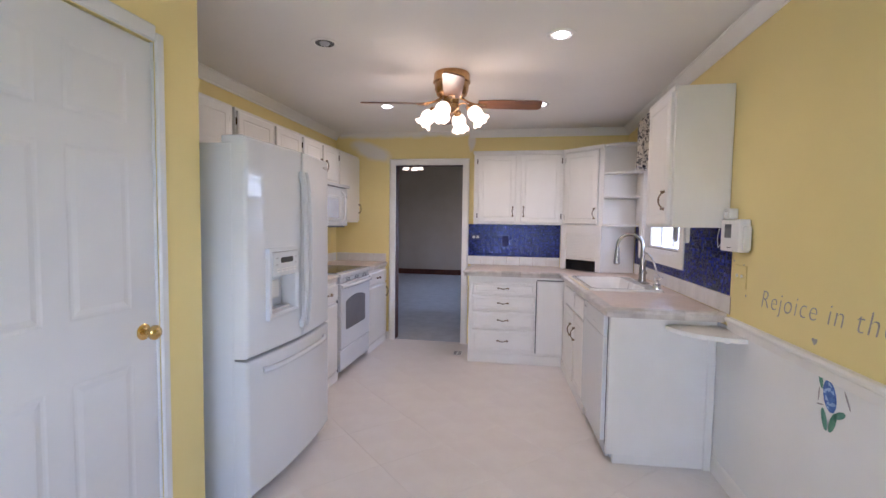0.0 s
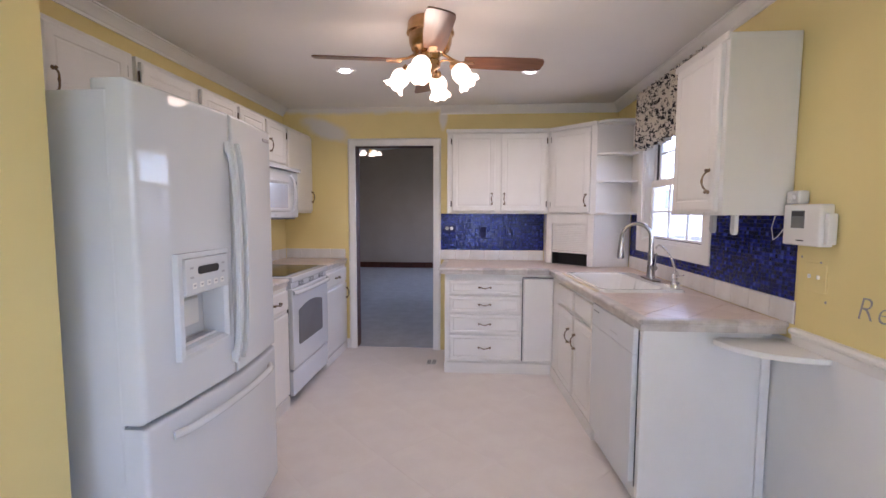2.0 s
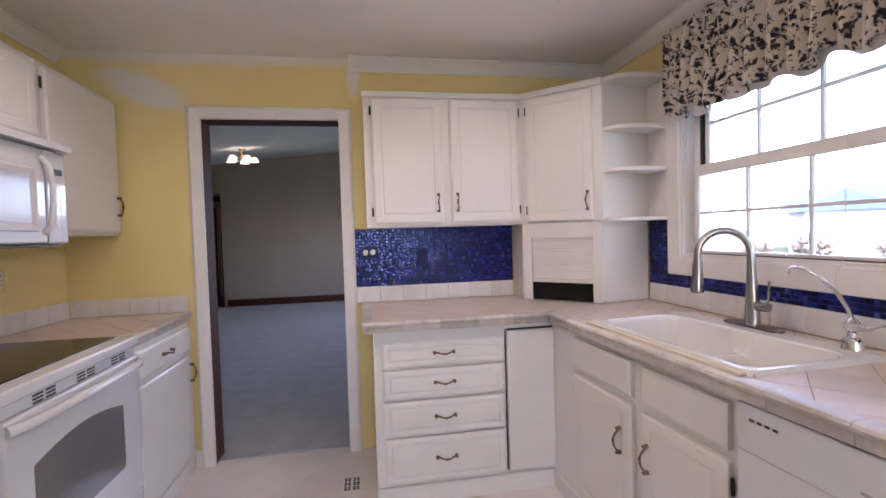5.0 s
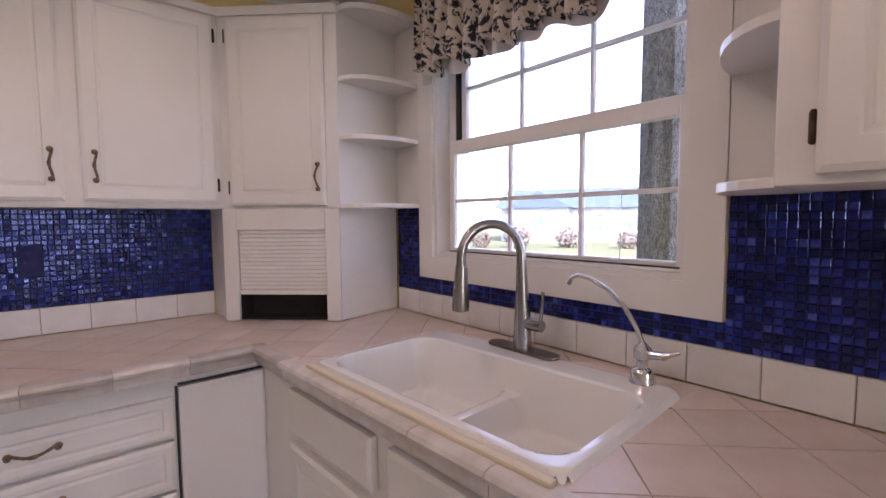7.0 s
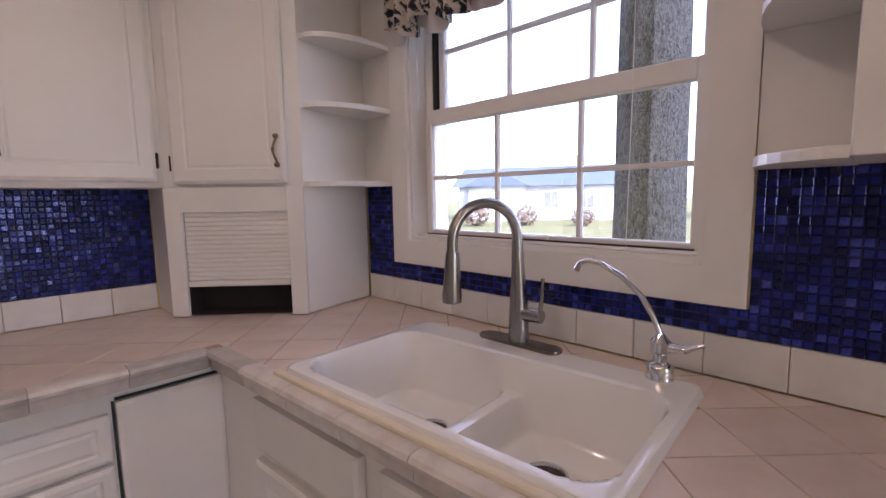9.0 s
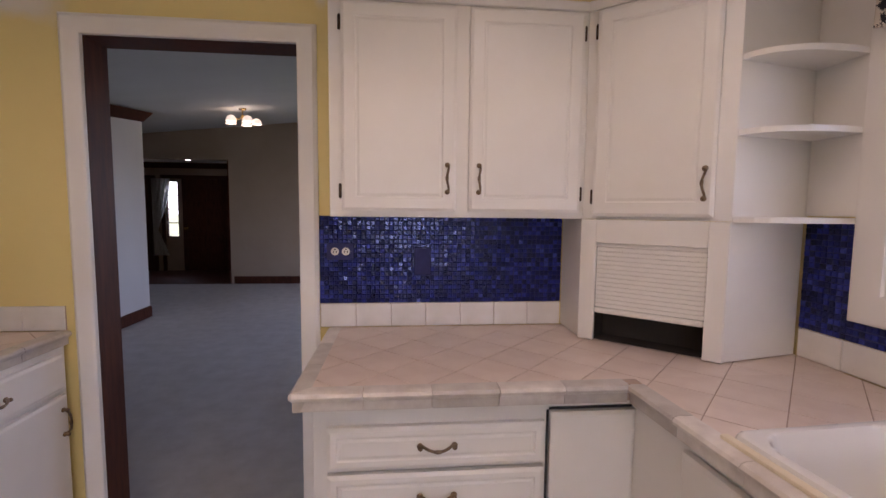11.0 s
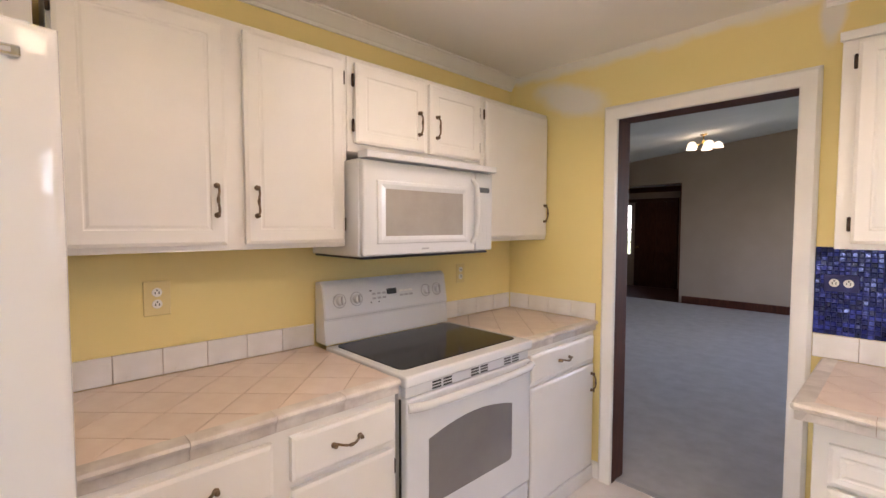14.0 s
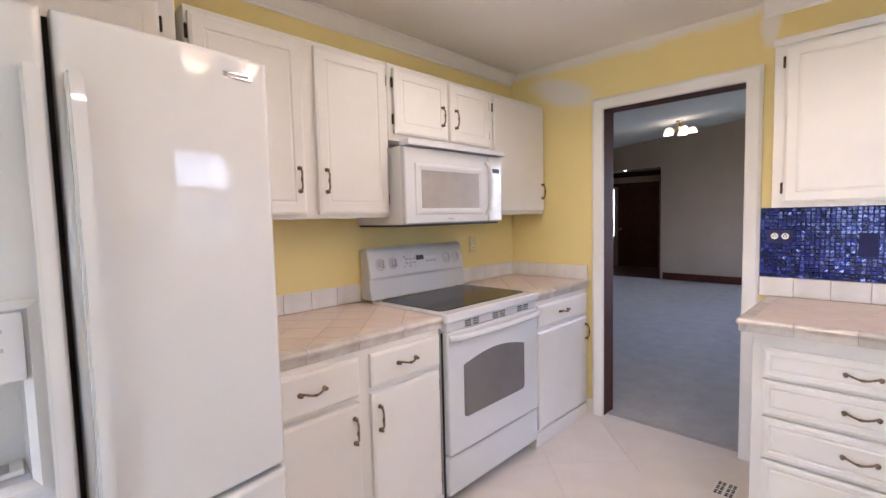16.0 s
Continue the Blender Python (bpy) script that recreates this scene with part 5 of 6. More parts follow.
part("basin", sink_mesh(), PORCELAIN, sink, smooth=True)
for x, y in DRAINS:
    d = part("drain", lathe([(0.050, -0.159), (0.047, -0.154), (0.041, -0.155), (0.039, -0.1605)], 24, m=pose(x, y, 0)), CHROME, sink, "chrome drain ring", smooth=True)
    part("strainer", lathe([(0, -0.1565), (0.006, -0.157), (0.007, -0.159), (0.039, -0.1590)], 16, m=pose(x, y, 0)), DARKIRON, d, smooth=True)
part("front_strip", box(-0.021, -0.0005, 0.012, SWY - 0.003, -0.002, 0.011, 0.005, segments=2), CREAMWOOD, sink, "cream bead along the front")
part("maker_mark", box(SWX - 0.056, SWX - 0.045, 0.57, 0.60, 0.0146, 0.0153), GREY, sink)

FX, FYY, FZ = 1.020, 3.550, CT + 0.0165
fc = thing("kitchen_faucet", pose(FX, FYY, FZ), "brushed steel pull-down gooseneck faucet on a deck plate", "faucet")
part("deck_plate", prism(rounded(-0.029, 0.029, -0.128, 0.128, 0.028), 0, 0.008, bevel=0.003), PLATESTEEL, fc, "dark worn steel plate", smooth=True)
neck = [(0, 0, 0.006), (0, 0, 0.05), (0, 0, 0.12), (-0.002, 0.001, 0.20), (-0.004, 0.002, 0.285)]
R = 0.095
for i in range(1, 16):
    a = math.pi * i / 15
    neck.append((-0.004 - R * (1 - math.cos(a)) * 0.93, 0.002 + R * (1 - math.cos(a)) * 0.36, 0.285 + R * math.sin(a)))
neck.append((-0.181, 0.070, 0.252))
rads = [0.028, 0.0265, 0.0235, 0.0175, 0.0145] + [0.0138] * 16
part("neck", tube(neck, rads[:len(neck)], 18), STEEL, fc, smooth=True)
hd = part("spray_head", tube([(-0.181, 0.070, 0.264), (-0.181, 0.070, 0.254), (-0.182, 0.071, 0.207), (-0.183, 0.072, 0.150), (-0.183, 0.072, 0.136)], [0.0160, 0.0175, 0.0205, 0.0250, 0.0240], 18), STEEL, fc, smooth=True)
part("spray_face", lathe([(0, -0.002), (0.017, -0.002), (0.018, 0.001), (0, 0.002)], 16, m=pose(-0.183, 0.072, 0.1355)), BLACK, hd, smooth=True)
part("valve", tube([(0, -0.018, 0.085), (0, -0.050, 0.085), (0, -0.072, 0.085)], [0.019, 0.018, 0.017], 16), STEEL, fc, smooth=True)
part("lever", tube([(0, -0.066, 0.095), (0.002, -0.070, 0.13), (0.004, -0.072, 0.185)], [0.006, 0.0055, 0.0045], 10), STEEL, fc, smooth=True)

ff = thing("filter_tap", pose(1.030, 3.190, CT + 0.014), "small chrome filtered water tap beside the sink", "faucet")
part("base", lathe([(0, 0), (0.029, 0.0), (0.030, 0.006), (0.027, 0.012), (0.027, 0.028), (0.022, 0.036), (0.014, 0.040), (0.014, 0.056), (0.020, 0.062), (0.021, 0.084), (0.014, 0.092), (0.008, 0.10), (0, 0.101)], 20), CHROME, ff, smooth=True)
sp = [(0, 0, 0.095), (-0.004, 0.012, 0.13), (-0.012, 0.040, 0.18), (-0.024, 0.078, 0.220), (-0.038, 0.120, 0.246), (-0.047, 0.146, 0.252), (-0.053, 0.163, 0.244), (-0.056, 0.170, 0.228)]
part("spout", tube(sp, [0.0062] * 6 + [0.0058, 0.0068], 12), CHROME, ff, smooth=True)
part("valve", tube([(0, -0.015, 0.073), (0.0, -0.050, 0.076)], [0.011, 0.009], 12), CHROME, ff, smooth=True)
part("lever", tube([(0, -0.048, 0.076), (0.004, -0.062, 0.082), (0.010, -0.082, 0.090)], [0.010, 0.006, 0.004], 10), CHROME, ff, smooth=True)

# ---- valance ----
VY0, VY1, VZ0, VZ1 = 3.085, 4.165, 1.905, 2.335
b = bmesh.new()
cols = []
N = 160
for i in range(N + 1):
    u = i / N
    y = VY0 + (VY1 - VY0) * u
    col = []
    for k in range(12):
        v = k / 11
        amp = 0.014 + 0.027 * (1 - v)
        x = RW - 0.065 - amp * math.sin(u * 2 * math.pi * 13 + 1.1 * math.sin(u * 9)) - 0.020 * math.sin(u * 23 + 2) * (1 - v) * 0.5
        z = VZ0 + (VZ1 - VZ0) * v + (0.020 * math.sin(u * 2 * math.pi * 5 + 1.0) + 0.008 * math.sin(u * 41)) * (1 - v)
        col.append(b.verts.new((x, y, z)))
    cols.append(col)
for a, c in zip(cols, cols[1:]):
    for k in range(11):
        b.faces.new((a[k], a[k + 1], c[k + 1], c[k]))
val = thing("valance", pose(0, 0, 0), "gathered cream valance with dark floral toile print", "curtain")
fab = part("fabric", b, TOILE, val, smooth=True)
md = fab.modifiers.new("thick", "SOLIDIFY")
md.thickness = 0.003
b = bmesh.new()
cols = []
for i in range(N + 1):
    u = i / N
    y = VY0 + 0.006 + (VY1 - VY0 - 0.012) * u
    lo = VZ0 - 0.014 + 0.013 * math.sin(u * 2 * math.pi * 4.3 + 2.2) + 0.012 * math.sin(u * 37)
    cols.append([b.verts.new((RW - 0.036 - 0.012 * math.sin(u * 62.8 + 0.4), y, lo + (VZ1 - 0.02 - lo) * k / 6)) for k in range(7)])
for a, c in zip(cols, cols[1:]):
    for k in range(6):
        b.faces.new((a[k], a[k + 1], c[k + 1], c[k]))
lin = part("lining", b, LINING, val, "white lining showing below the hem", smooth=True)
lin.modifiers.new("thick", "SOLIDIFY").thickness = 0.002
part("rod", tube([(RW - 0.012, VY0 - 0.005, VZ1 - 0.03), (RW - 0.055, VY0 - 0.003, VZ1 - 0.03), (RW - 0.055, VY1 + 0.003, VZ1 - 0.03), (RW - 0.012, VY1 + 0.005, VZ1 - 0.03)], 0.007, 8), TRIM, val)

# ---- refrigerator ----
FRX, FY0, FY1 = -1.180, 1.630, 2.517
fr = thing("refrigerator", pose(FRX, FY0, 0, 0, 0, LEFT), "white french-door refrigerator with an ice dispenser", "refrigerator")
FWD = FY1 - FY0
part("body", box(0.006, FWD - 0.006, 0.07, FRX - LW - 0.03, 0.03, 1.745, 0.008, segments=2), APPLIANCE, fr)
part("grille", box(0.02, FWD - 0.02, 0.05, 0.072, 0.012, 0.062, 0.004), GREY, fr)
for x in (0.05, FWD - 0.05):
    part("foot", lathe([(0, 0), (0.02, 0), (0.018, 0.03), (0, 0.03)], 12, m=pose(x, 0.2, 0)), BLACK, fr)


def bowed(x0, x1, z0, z1, hole=None):
    """A door slab with a gently bowed front and soft edges, bow running across the full width."""
    def face_y(x):
        u = (x / FWD) * 2 - 1
        return -0.004 - 0.036 * (1 - u * u)

    r = 0.016
    xs = sorted({x0, x0 + 0.003, x0 + 0.008, x0 + r, x1 - r, x1 - 0.008, x1 - 0.003, x1, *[x0 + (x1 - x0) * i / 12 for i in range(2, 11)]})
    zs = sorted({z0, z0 + 0.003, z0 + 0.008, z0 + r, z1 - r, z1 - 0.008, z1 - 0.003, z1})
    if hole:
        xs = sorted({*[x for x in xs if not (hole[0] - 0.01 < x < hole[1] + 0.01)], hole[0], hole[1]})
        zs = sorted({*zs, hole[2], hole[3]})

    def drop(x, z):
        d = min(x - x0, x1 - x, z - z0, z1 - z)
        return 0.0 if d >= r else r - math.sqrt(max(r * r - (r - d) ** 2, 0.0))

    b = bmesh.new()
    g = {(i, k): b.verts.new((x, face_y(x) + drop(x, z), z)) for i, x in enumerate(xs) for k, z in enumerate(zs)}
    back = {(i, k): b.verts.new((x, 0.066, z)) for i, x in enumerate(xs) for k, z in enumerate(zs) if i in (0, len(xs) - 1) or k in (0, len(zs) - 1)}
    I, K = len(xs) - 1, len(zs) - 1
    for i in range(I):
        for k in range(K):
            cx, cz = (xs[i] + xs[i + 1]) / 2, (zs[k] + zs[k + 1]) / 2
            if not (hole and hole[0] < cx < hole[1] and hole[2] < cz < hole[3]):
                b.faces.new((g[i, k], g[i + 1, k], g[i + 1, k + 1], g[i, k + 1]))
    for i in range(I):
        for k in (0, K):
            b.faces.new((g[i, k], g[i + 1, k], back[i + 1, k], back[i, k]))
    for k in range(K):
        for i in (0, I):
            b.faces.new((g[i, k], g[i, k + 1], back[i, k + 1], back[i, k]))
    return b


MID = 0.469
DH = (0.142, 0.410, 0.915, 1.238)      # dispenser bay
ld = part("left_door", bowed(0.0, MID - 0.006, 0.742, 1.772, DH), APPLIANCE, fr, smooth=True)
rd = part("right_door", bowed(MID + 0.006, FWD, 0.742, 1.772), APPLIANCE, fr, smooth=True)
fz = part("freezer_drawer", bowed(0.0, FWD, 0.070, 0.730), APPLIANCE, fr, smooth=True)
# near-black filler for the shade in the seam of the two doors
part("gap_shadow", box(MID - 0.006, MID + 0.006, 0.012, 0.068, 0.745, 1.768), RECESS_SHADOW, fr, "dark filler painting the shade between the doors")
part("gasket", box(0.01, FWD - 0.01, 0.066, 0.0695, 0.08, 1.76), GREY, fr)
for x, s in ((0.08, 1), (FWD - 0.08, -1)):
    part("hinge_cover", box(x - 0.05, x + 0.05, 0.03, 0.14, 1.746, 1.785, 0.008, segments=2), APPLIANCE, fr)
# dispenser
b = bmesh.new()
x0, x1, z0, z1 = DH
o = 0.016
rings = []
for ins, y in ((-o, -0.020), (-o, -0.043), (0.0, -0.046), (0.012, -0.032), (0.016, 0.050)):
    rings.append([b.verts.new(p) for p in ((x0 + ins, y, z0 + ins), (x1 - ins, y, z0 + ins), (x1 - ins, y, z1 - ins), (x0 + ins, y, z1 - ins))])
for a, c in zip(rings, rings[1:]):
    for i in range(4):
        b.faces.new((a[i], a[(i + 1) % 4], c[(i + 1) % 4], c[i]))
b.faces.new(rings[-1])
ds = part("dispenser", b, APPLIANCE, ld)
pan = part("control_panel", box(x0 + 0.006, x1 - 0.006, -0.052, 0.03, 1.112, z1 - 0.003, 0.008, segments=2), APPLIANCE, ds, smooth=True)
part("display", prism(rounded(x0 + 0.072, x1 - 0.072, 1.178, 1.206, 0.012), 0, 0.0015), BLACK, pan, "dark display").matrix_basis = Matrix.Translation((0, -0.052, 0)) @ Matrix.Rotation(radians(90), 4, "X")
for i in range(5):
    part("button", box(x0 + 0.040 + 0.041 * i, x0 + 0.061 + 0.041 * i, -0.0535, -0.052, 1.133, 1.152, 0.0005), BISQUE, pan)
    part("button_mark", box(x0 + 0.045 + 0.041 * i, x0 + 0.056 + 0.041 * i, -0.0541, -0.0535, 1.140, 1.146), GREY, pan)
for x in (x0 + 0.030, x1 - 0.052):
    for z in (1.168, 1.200):
        part("button_mark", box(x, x + 0.018, -0.0529, -0.052, z, z + 0.007), GREY, pan)
part("paddle", box(x0 + 0.085, x1 - 0.085, 0.020, 0.034, 0.985, 1.085, 0.006), BISQUE, ds)
tr = part("drip_tray", box(x0 + 0.02, x1 - 0.02, -0.005, 0.05, z0 + 0.014, z0 + 0.024, 0.002), BISQUE, ds)
for i in range(7):
    part("slot", box(x0 + 0.04, x1 - 0.04, 0.000 + i * 0.006, 0.003 + i * 0.006, z0 + 0.0242, z0 + 0.0252), GREY, tr)
# handles
for x, ob in ((MID - 0.030, ld), (MID + 0.030, rd)):
    outer = [(0.800 + 0.860 * i / 18, -0.062 - 0.026 * math.sin(math.pi * i / 18) ** 0.5) for i in range(19)]
    inner = [(0.845 + 0.770 * i / 16, -0.046 - 0.022 * math.sin(math.pi * i / 16) ** 0.5) for i in range(17)]
    side = [(0.800, -0.034)] + outer + [(1.660, -0.034), (1.615, -0.034)] + inner[::-1] + [(0.845, -0.034)]
    b = bmesh.new()
    rings = [[b.verts.new((x + w_, y, z)) for z, y in side] for w_ in (-0.014, 0.014)]
    for i in range(len(side)):
        k = (i + 1) % len(side)
        b.faces.new((rings[0][i], rings[0][k], rings[1][k], rings[1][i]))
    b.faces.new(rings[0])
    b.faces.new(rings[1][::-1])
    bmesh.ops.recalc_face_normals(b, faces=b.faces[:])
    bmesh.ops.bevel(b, geom=[e for e in b.edges if abs(e.verts[0].co.x - e.verts[1].co.x) < 1e-6], offset=0.005, segments=2, affect="EDGES")
    part("handle", b, APPLIANCE, ob, smooth=True)
pts = [(0.10 + (FWD - 0.20) * i / 16, -0.022 - 0.046 * math.sin(i / 16 * math.pi) ** 0.4, 0.665) for i in range(17)]
part("handle", tube(pts, 0.014, 12), APPLIANCE, fz, smooth=True)
bd = part("badge", box(FWD - 0.115, FWD - 0.045, -0.020, -0.006, 1.712, 1.729, 0.002), CHROME, rd, "small chrome badge")
part("badge_inset", box(FWD - 0.105, FWD - 0.055, -0.0212, -0.0198, 1.717, 1.724), GREY, bd)

# ---- range ----
RY0, RY1 = 3.436, 4.199
RNX = -1.512
rg = thing("range", pose(RNX, RY0, 0, 0, 0, LEFT), "white freestanding electric range with a black glass cooktop", "range")
RWD = RY1 - RY0
RD = RNX - LW - 0.004
part("body", box(0.003, RWD - 0.003, 0.0, RD, 0.045, 0.892, 0.004), APPLIANCE, rg)
for x in (0.04, RWD - 0.04):
    for y in (0.06, RD - 0.06):
        part("foot", lathe([(0, 0), (0.018, 0), (0.016, 0.046), (0, 0.046)], 12, m=pose(x, y, 0)), BLACK, rg)
part("top_frame", box(0.0, RWD, -0.046, RD - 0.10, 0.893, 0.936, 0.010, segments=3), APPLIANCE, rg, smooth=True)
part("cooktop", prism(rounded(0.035, RWD - 0.035, 0.022, RD - 0.125, 0.03), 0.9355, 0.9395, bevel=0.0015), BLACKGLASS, rg, "black ceramic glass", smooth=True)
prof = [(RD - 0.002, 0.937), (RD - 0.002, 1.212), (RD - 0.045, 1.218), (RD - 0.066, 1.200), (RD - 0.092, 1.055), (RD - 0.078, 1.043), (RD - 0.085, 1.010), (RD - 0.098, 0.937)]
b = bmesh.new()
ends = [[b.verts.new((x, y, z)) for y, z in prof] for x in (0.004, RWD - 0.004)]
for i in range(len(prof)):
    b.faces.new((ends[0][i], ends[0][(i + 1) % len(prof)], ends[1][(i + 1) % len(prof)], ends[1][i]))
b.faces.new(ends[0])
b.faces.new(ends[1][::-1])
bmesh.ops.bevel(b, geom=b.edges[:], offset=0.004, segments=2, affect="EDGES")
bk = part("backguard", b, APPLIANCE, rg, smooth=True)
slope = math.degrees(math.atan2(0.026, 0.138))


def on_guard(x, z, lift=0.0):
    """A place on the sloping control face."""
    k = (z - 1.055) / 0.145
    return pose(x, RD - 0.092 + 0.026 * k - lift, z, 90 - slope, 0, 0)


for x in (0.085, 0.175, RWD - 0.155, RWD - 0.075):
    kn = part("knob", lathe([(0, 0.022), (0.017, 0.021), (0.021, 0.016), (0.022, 0.004), (0.029, 0.002), (0.030, -0.002)], 24, m=on_guard(x, 1.126)), APPLIANCE, bk, smooth=True)
    part("dial_ring", lathe([(0.0295, 0.001), (0.0335, 0.0016), (0.034, -0.001)], 24, m=on_guard(x, 1.126)), GREY, kn, "grey printed ring", smooth=True)
    part("grip", box(-0.004, 0.004, -0.018, 0.018, 0.020, 0.027, 0.001), GREY, kn).matrix_basis = on_guard(x, 1.126)
dp = part("display", box(-0.030, 0.030, -0.014, 0.014, 0.0, 0.003, 0.001), BLACK, bk, "dark clock display")
dp.matrix_basis = on_guard(RWD * 0.50, 1.143)
for i in range(3):
    for k in range(2):
        bt = part("button", box(-0.010, 0.010, -0.005, 0.005, 0.0, 0.002, 0.0005), GREY, bk)
        bt.matrix_basis = on_guard(RWD * 0.36 + 0.030 * i, 1.140 - 0.022 * k)
        bt = part("button", box(-0.012, 0.012, -0.005, 0.005, 0.0, 0.002, 0.0005), GREY if k else BISQUE, bk)
        bt.matrix_basis = on_guard(RWD * 0.58 + 0.030 * i, 1.140 - 0.022 * k)
for x in (0.255, 0.300):
    for k in range(2):
        dt = part("marking", box(-0.003, 0.003, -0.003, 0.003, 0, 0.0015), BLACK, bk)
        dt.matrix_basis = on_guard(x if k else x - 0.04 * (x > 0.28), 1.155 - 0.055 * k)
# oven door with an arched window
od = part("oven_door", box(0.008, RWD - 0.008, -0.042, -0.001, 0.262, 0.848, 0.010, segments=3), APPLIANCE, rg, smooth=True)
wx0, wx1, wz0, wz1 = 0.112, RWD - 0.150, 0.420, 0.715
pts = [(wx0 + 0.02, wz0), (wx1 - 0.02, wz0), (wx1 - 0.006, wz0 + 0.006), (wx1, wz0 + 0.02)]
pts += [(wx1 - (wx1 - wx0) * i / 14, wz1 - 0.060 + 0.060 * math.sin(math.pi * (0.12 + 0.76 * i / 14))) for i in range(15)]
pts += [(wx0, wz0 + 0.02), (wx0 + 0.006, wz0 + 0.006)]


part("oven_window", stand(pts, -0.0415, -0.0445, 0.001), OVENGLASS, od, "grey tinted arched oven glass", smooth=True)
pts = [(0.010 + (RWD - 0.020) * i / 16, -0.046 - 0.034 * math.sin(i / 16 * math.pi) ** 0.3, 0.822) for i in range(17)]
part("handle", tube(pts, 0.017, 12), APPLIANCE, od, smooth=True)
vt = part("vent_trim", box(0.012, RWD - 0.012, -0.030, -0.001, 0.850, 0.891, 0.003), APPLIANCE, rg)
for g in range(3):
    for i in range(2):
        for k in range(3):
            x = 0.14 + g * 0.215 + i * 0.058
            part("slot", box(x, x + 0.046, -0.0312, -0.0298, 0.8550 + 0.0115 * k, 0.8615 + 0.0115 * k), BLACK, vt)
# black strips on the body paint the shaded gaps either side of the door
for x in (0.0030, RWD - 0.0070):
    part("side_gap_shadow", box(x, x + 0.0040, -0.010, -0.0005, 0.05, 0.845), BLACK, rg, "black strip painting the shade beside the oven door")
part("storage_drawer", box(0.008, RWD - 0.008, -0.036, -0.001, 0.068, 0.252, 0.008, segments=3), APPLIANCE, rg, smooth=True)

# ---- over-the-range microwave ----
MX = -1.722
mw = thing("microwave_oven", pose(MX, RY0 - 0.004, 1.345, 0, 0, LEFT), "white over-the-range microwave below short wall cabinets", "microwave")
MW, MH = 0.766, 0.385
part("body", box(0.0, MW, 0.028, MX - LW - 0.004, 0.0, MH, 0.004), APPLIANCE, mw)
part("top_vent", stand([(0, MH), (MW, MH), (MW, MH + 0.028), (0, MH + 0.028)], 0.03, -0.034, 0.005), APPLIANCE, mw)
part("underside", box(0.01, MW - 0.01, 0.02, MX - LW - 0.01, -0.010, -0.0005, 0.002), BLACK, mw, "dark grease filter underside")
md_ = part("door", box(0.0, 0.640, -0.004, 0.027, 0.004, MH - 0.004, 0.010, segments=3), APPLIANCE, mw, smooth=True)
b = bmesh.new()
rings = []
for (ix0, ix1, iz0, iz1), y in (((0.062, 0.585, 0.050, 0.305), -0.0035), ((0.066, 0.581, 0.054, 0.301), -0.0095), ((0.082, 0.568, 0.066, 0.289), -0.0105), ((0.106, 0.552, 0.082, 0.272), -0.0055)):
    rings.append([b.verts.new(p) for p in ((ix0, y, iz0), (ix1, y, iz0), (ix1, y, iz1), (ix0, y, iz1))])
for a, c in zip(rings, rings[1:]):
    for i in range(4):
        b.faces.new((a[i], a[(i + 1) % 4], c[(i + 1) % 4], c[i]))
part("window_frame", b, APPLIANCE, md_)
part("window", box(0.106, 0.552, -0.0060, -0.0042, 0.082, 0.272), MWGLASS, md_, "grey meshed glass")
part("handle", tube([(0.618, -0.004, 0.045), (0.622, -0.030, 0.075), (0.624, -0.040, 0.17), (0.624, -0.040, 0.24), (0.622, -0.030, 0.315), (0.618, -0.004, 0.345)], [0.012, 0.012, 0.0115, 0.0115, 0.012, 0.012], 12), APPLIANCE, md_, smooth=True)
pn = part("control_panel", box(0.643, MW, -0.004, 0.027, 0.004, MH - 0.004, 0.008, segments=2), APPLIANCE, mw)
part("display", box(0.668, 0.742, -0.0055, -0.004, 0.285, 0.310, 0.0005), BLACK, pn, "dark clock display")
for i in range(3):
    for k in range(5):
        part("button", box(0.664 + 0.030 * i, 0.688 + 0.030 * i, -0.0052, -0.004, 0.055 + 0.040 * k, 0.082 + 0.040 * k, 0.0005), APPLIANCE, pn)
part("mark", box(0.30, 0.34, -0.0052, -0.004, 0.022, 0.030, 0.0005), GREY, md_)

# ---- white door in the near left wall ----
door = at(part("door_1", box(0.003, ND1 - ND0 - 0.003, 0.010, 0.045, 0.008, NDZ - 0.004, 0.002), DOORWHITE, label="white six-panel door with a brass knob", kind="structure", category="door"), pose(NW, ND0, 0, 0, 0, LEFT))
DWD = ND1 - ND0
for x0, x1 in ((0.115, 0.345), (DWD - 0.345, DWD - 0.115)):
    for z0, z1 in ((0.22, 0.86), (1.06, 1.62), (1.72, 1.94)):
        b = bmesh.new()
        rings = []
        for ins, y in ((0.0, 0.0120), (0.008, 0.0134), (0.016, 0.0136), (0.034, 0.0108), (0.038, 0.0108)):
            rings.append([b.verts.new(p) for p in ((x0 + ins, y, z0 + ins), (x1 - ins, y, z0 + ins), (x1 - ins, y, z1 - ins), (x0 + ins, y, z1 - ins))])
        for a, c in zip(rings, rings[1:]):
            for i in range(4):
                b.faces.new((a[i], a[(i + 1) % 4], c[(i + 1) % 4], c[i]))
        b.faces.new(rings[-1])
        b.transform(Matrix.Translation((0, -0.0040, 0)))
        part("panel", b, DOORWHITE, door)
part("door_knob", lathe([(0, 0.0), (0.030, 0.0), (0.031, 0.004), (0.024, 0.008), (0.011, 0.012), (0.010, 0.028), (0.018, 0.034), (0.027, 0.044), (0.028, 0.054), (0.022, 0.062), (0.012, 0.065), (0, 0.066)], 24, m=pose(DWD - 0.066, 0.0098, 0.965, 90)), BRASS, door, "polished brass knob", smooth=True)
b = bmesh.new()
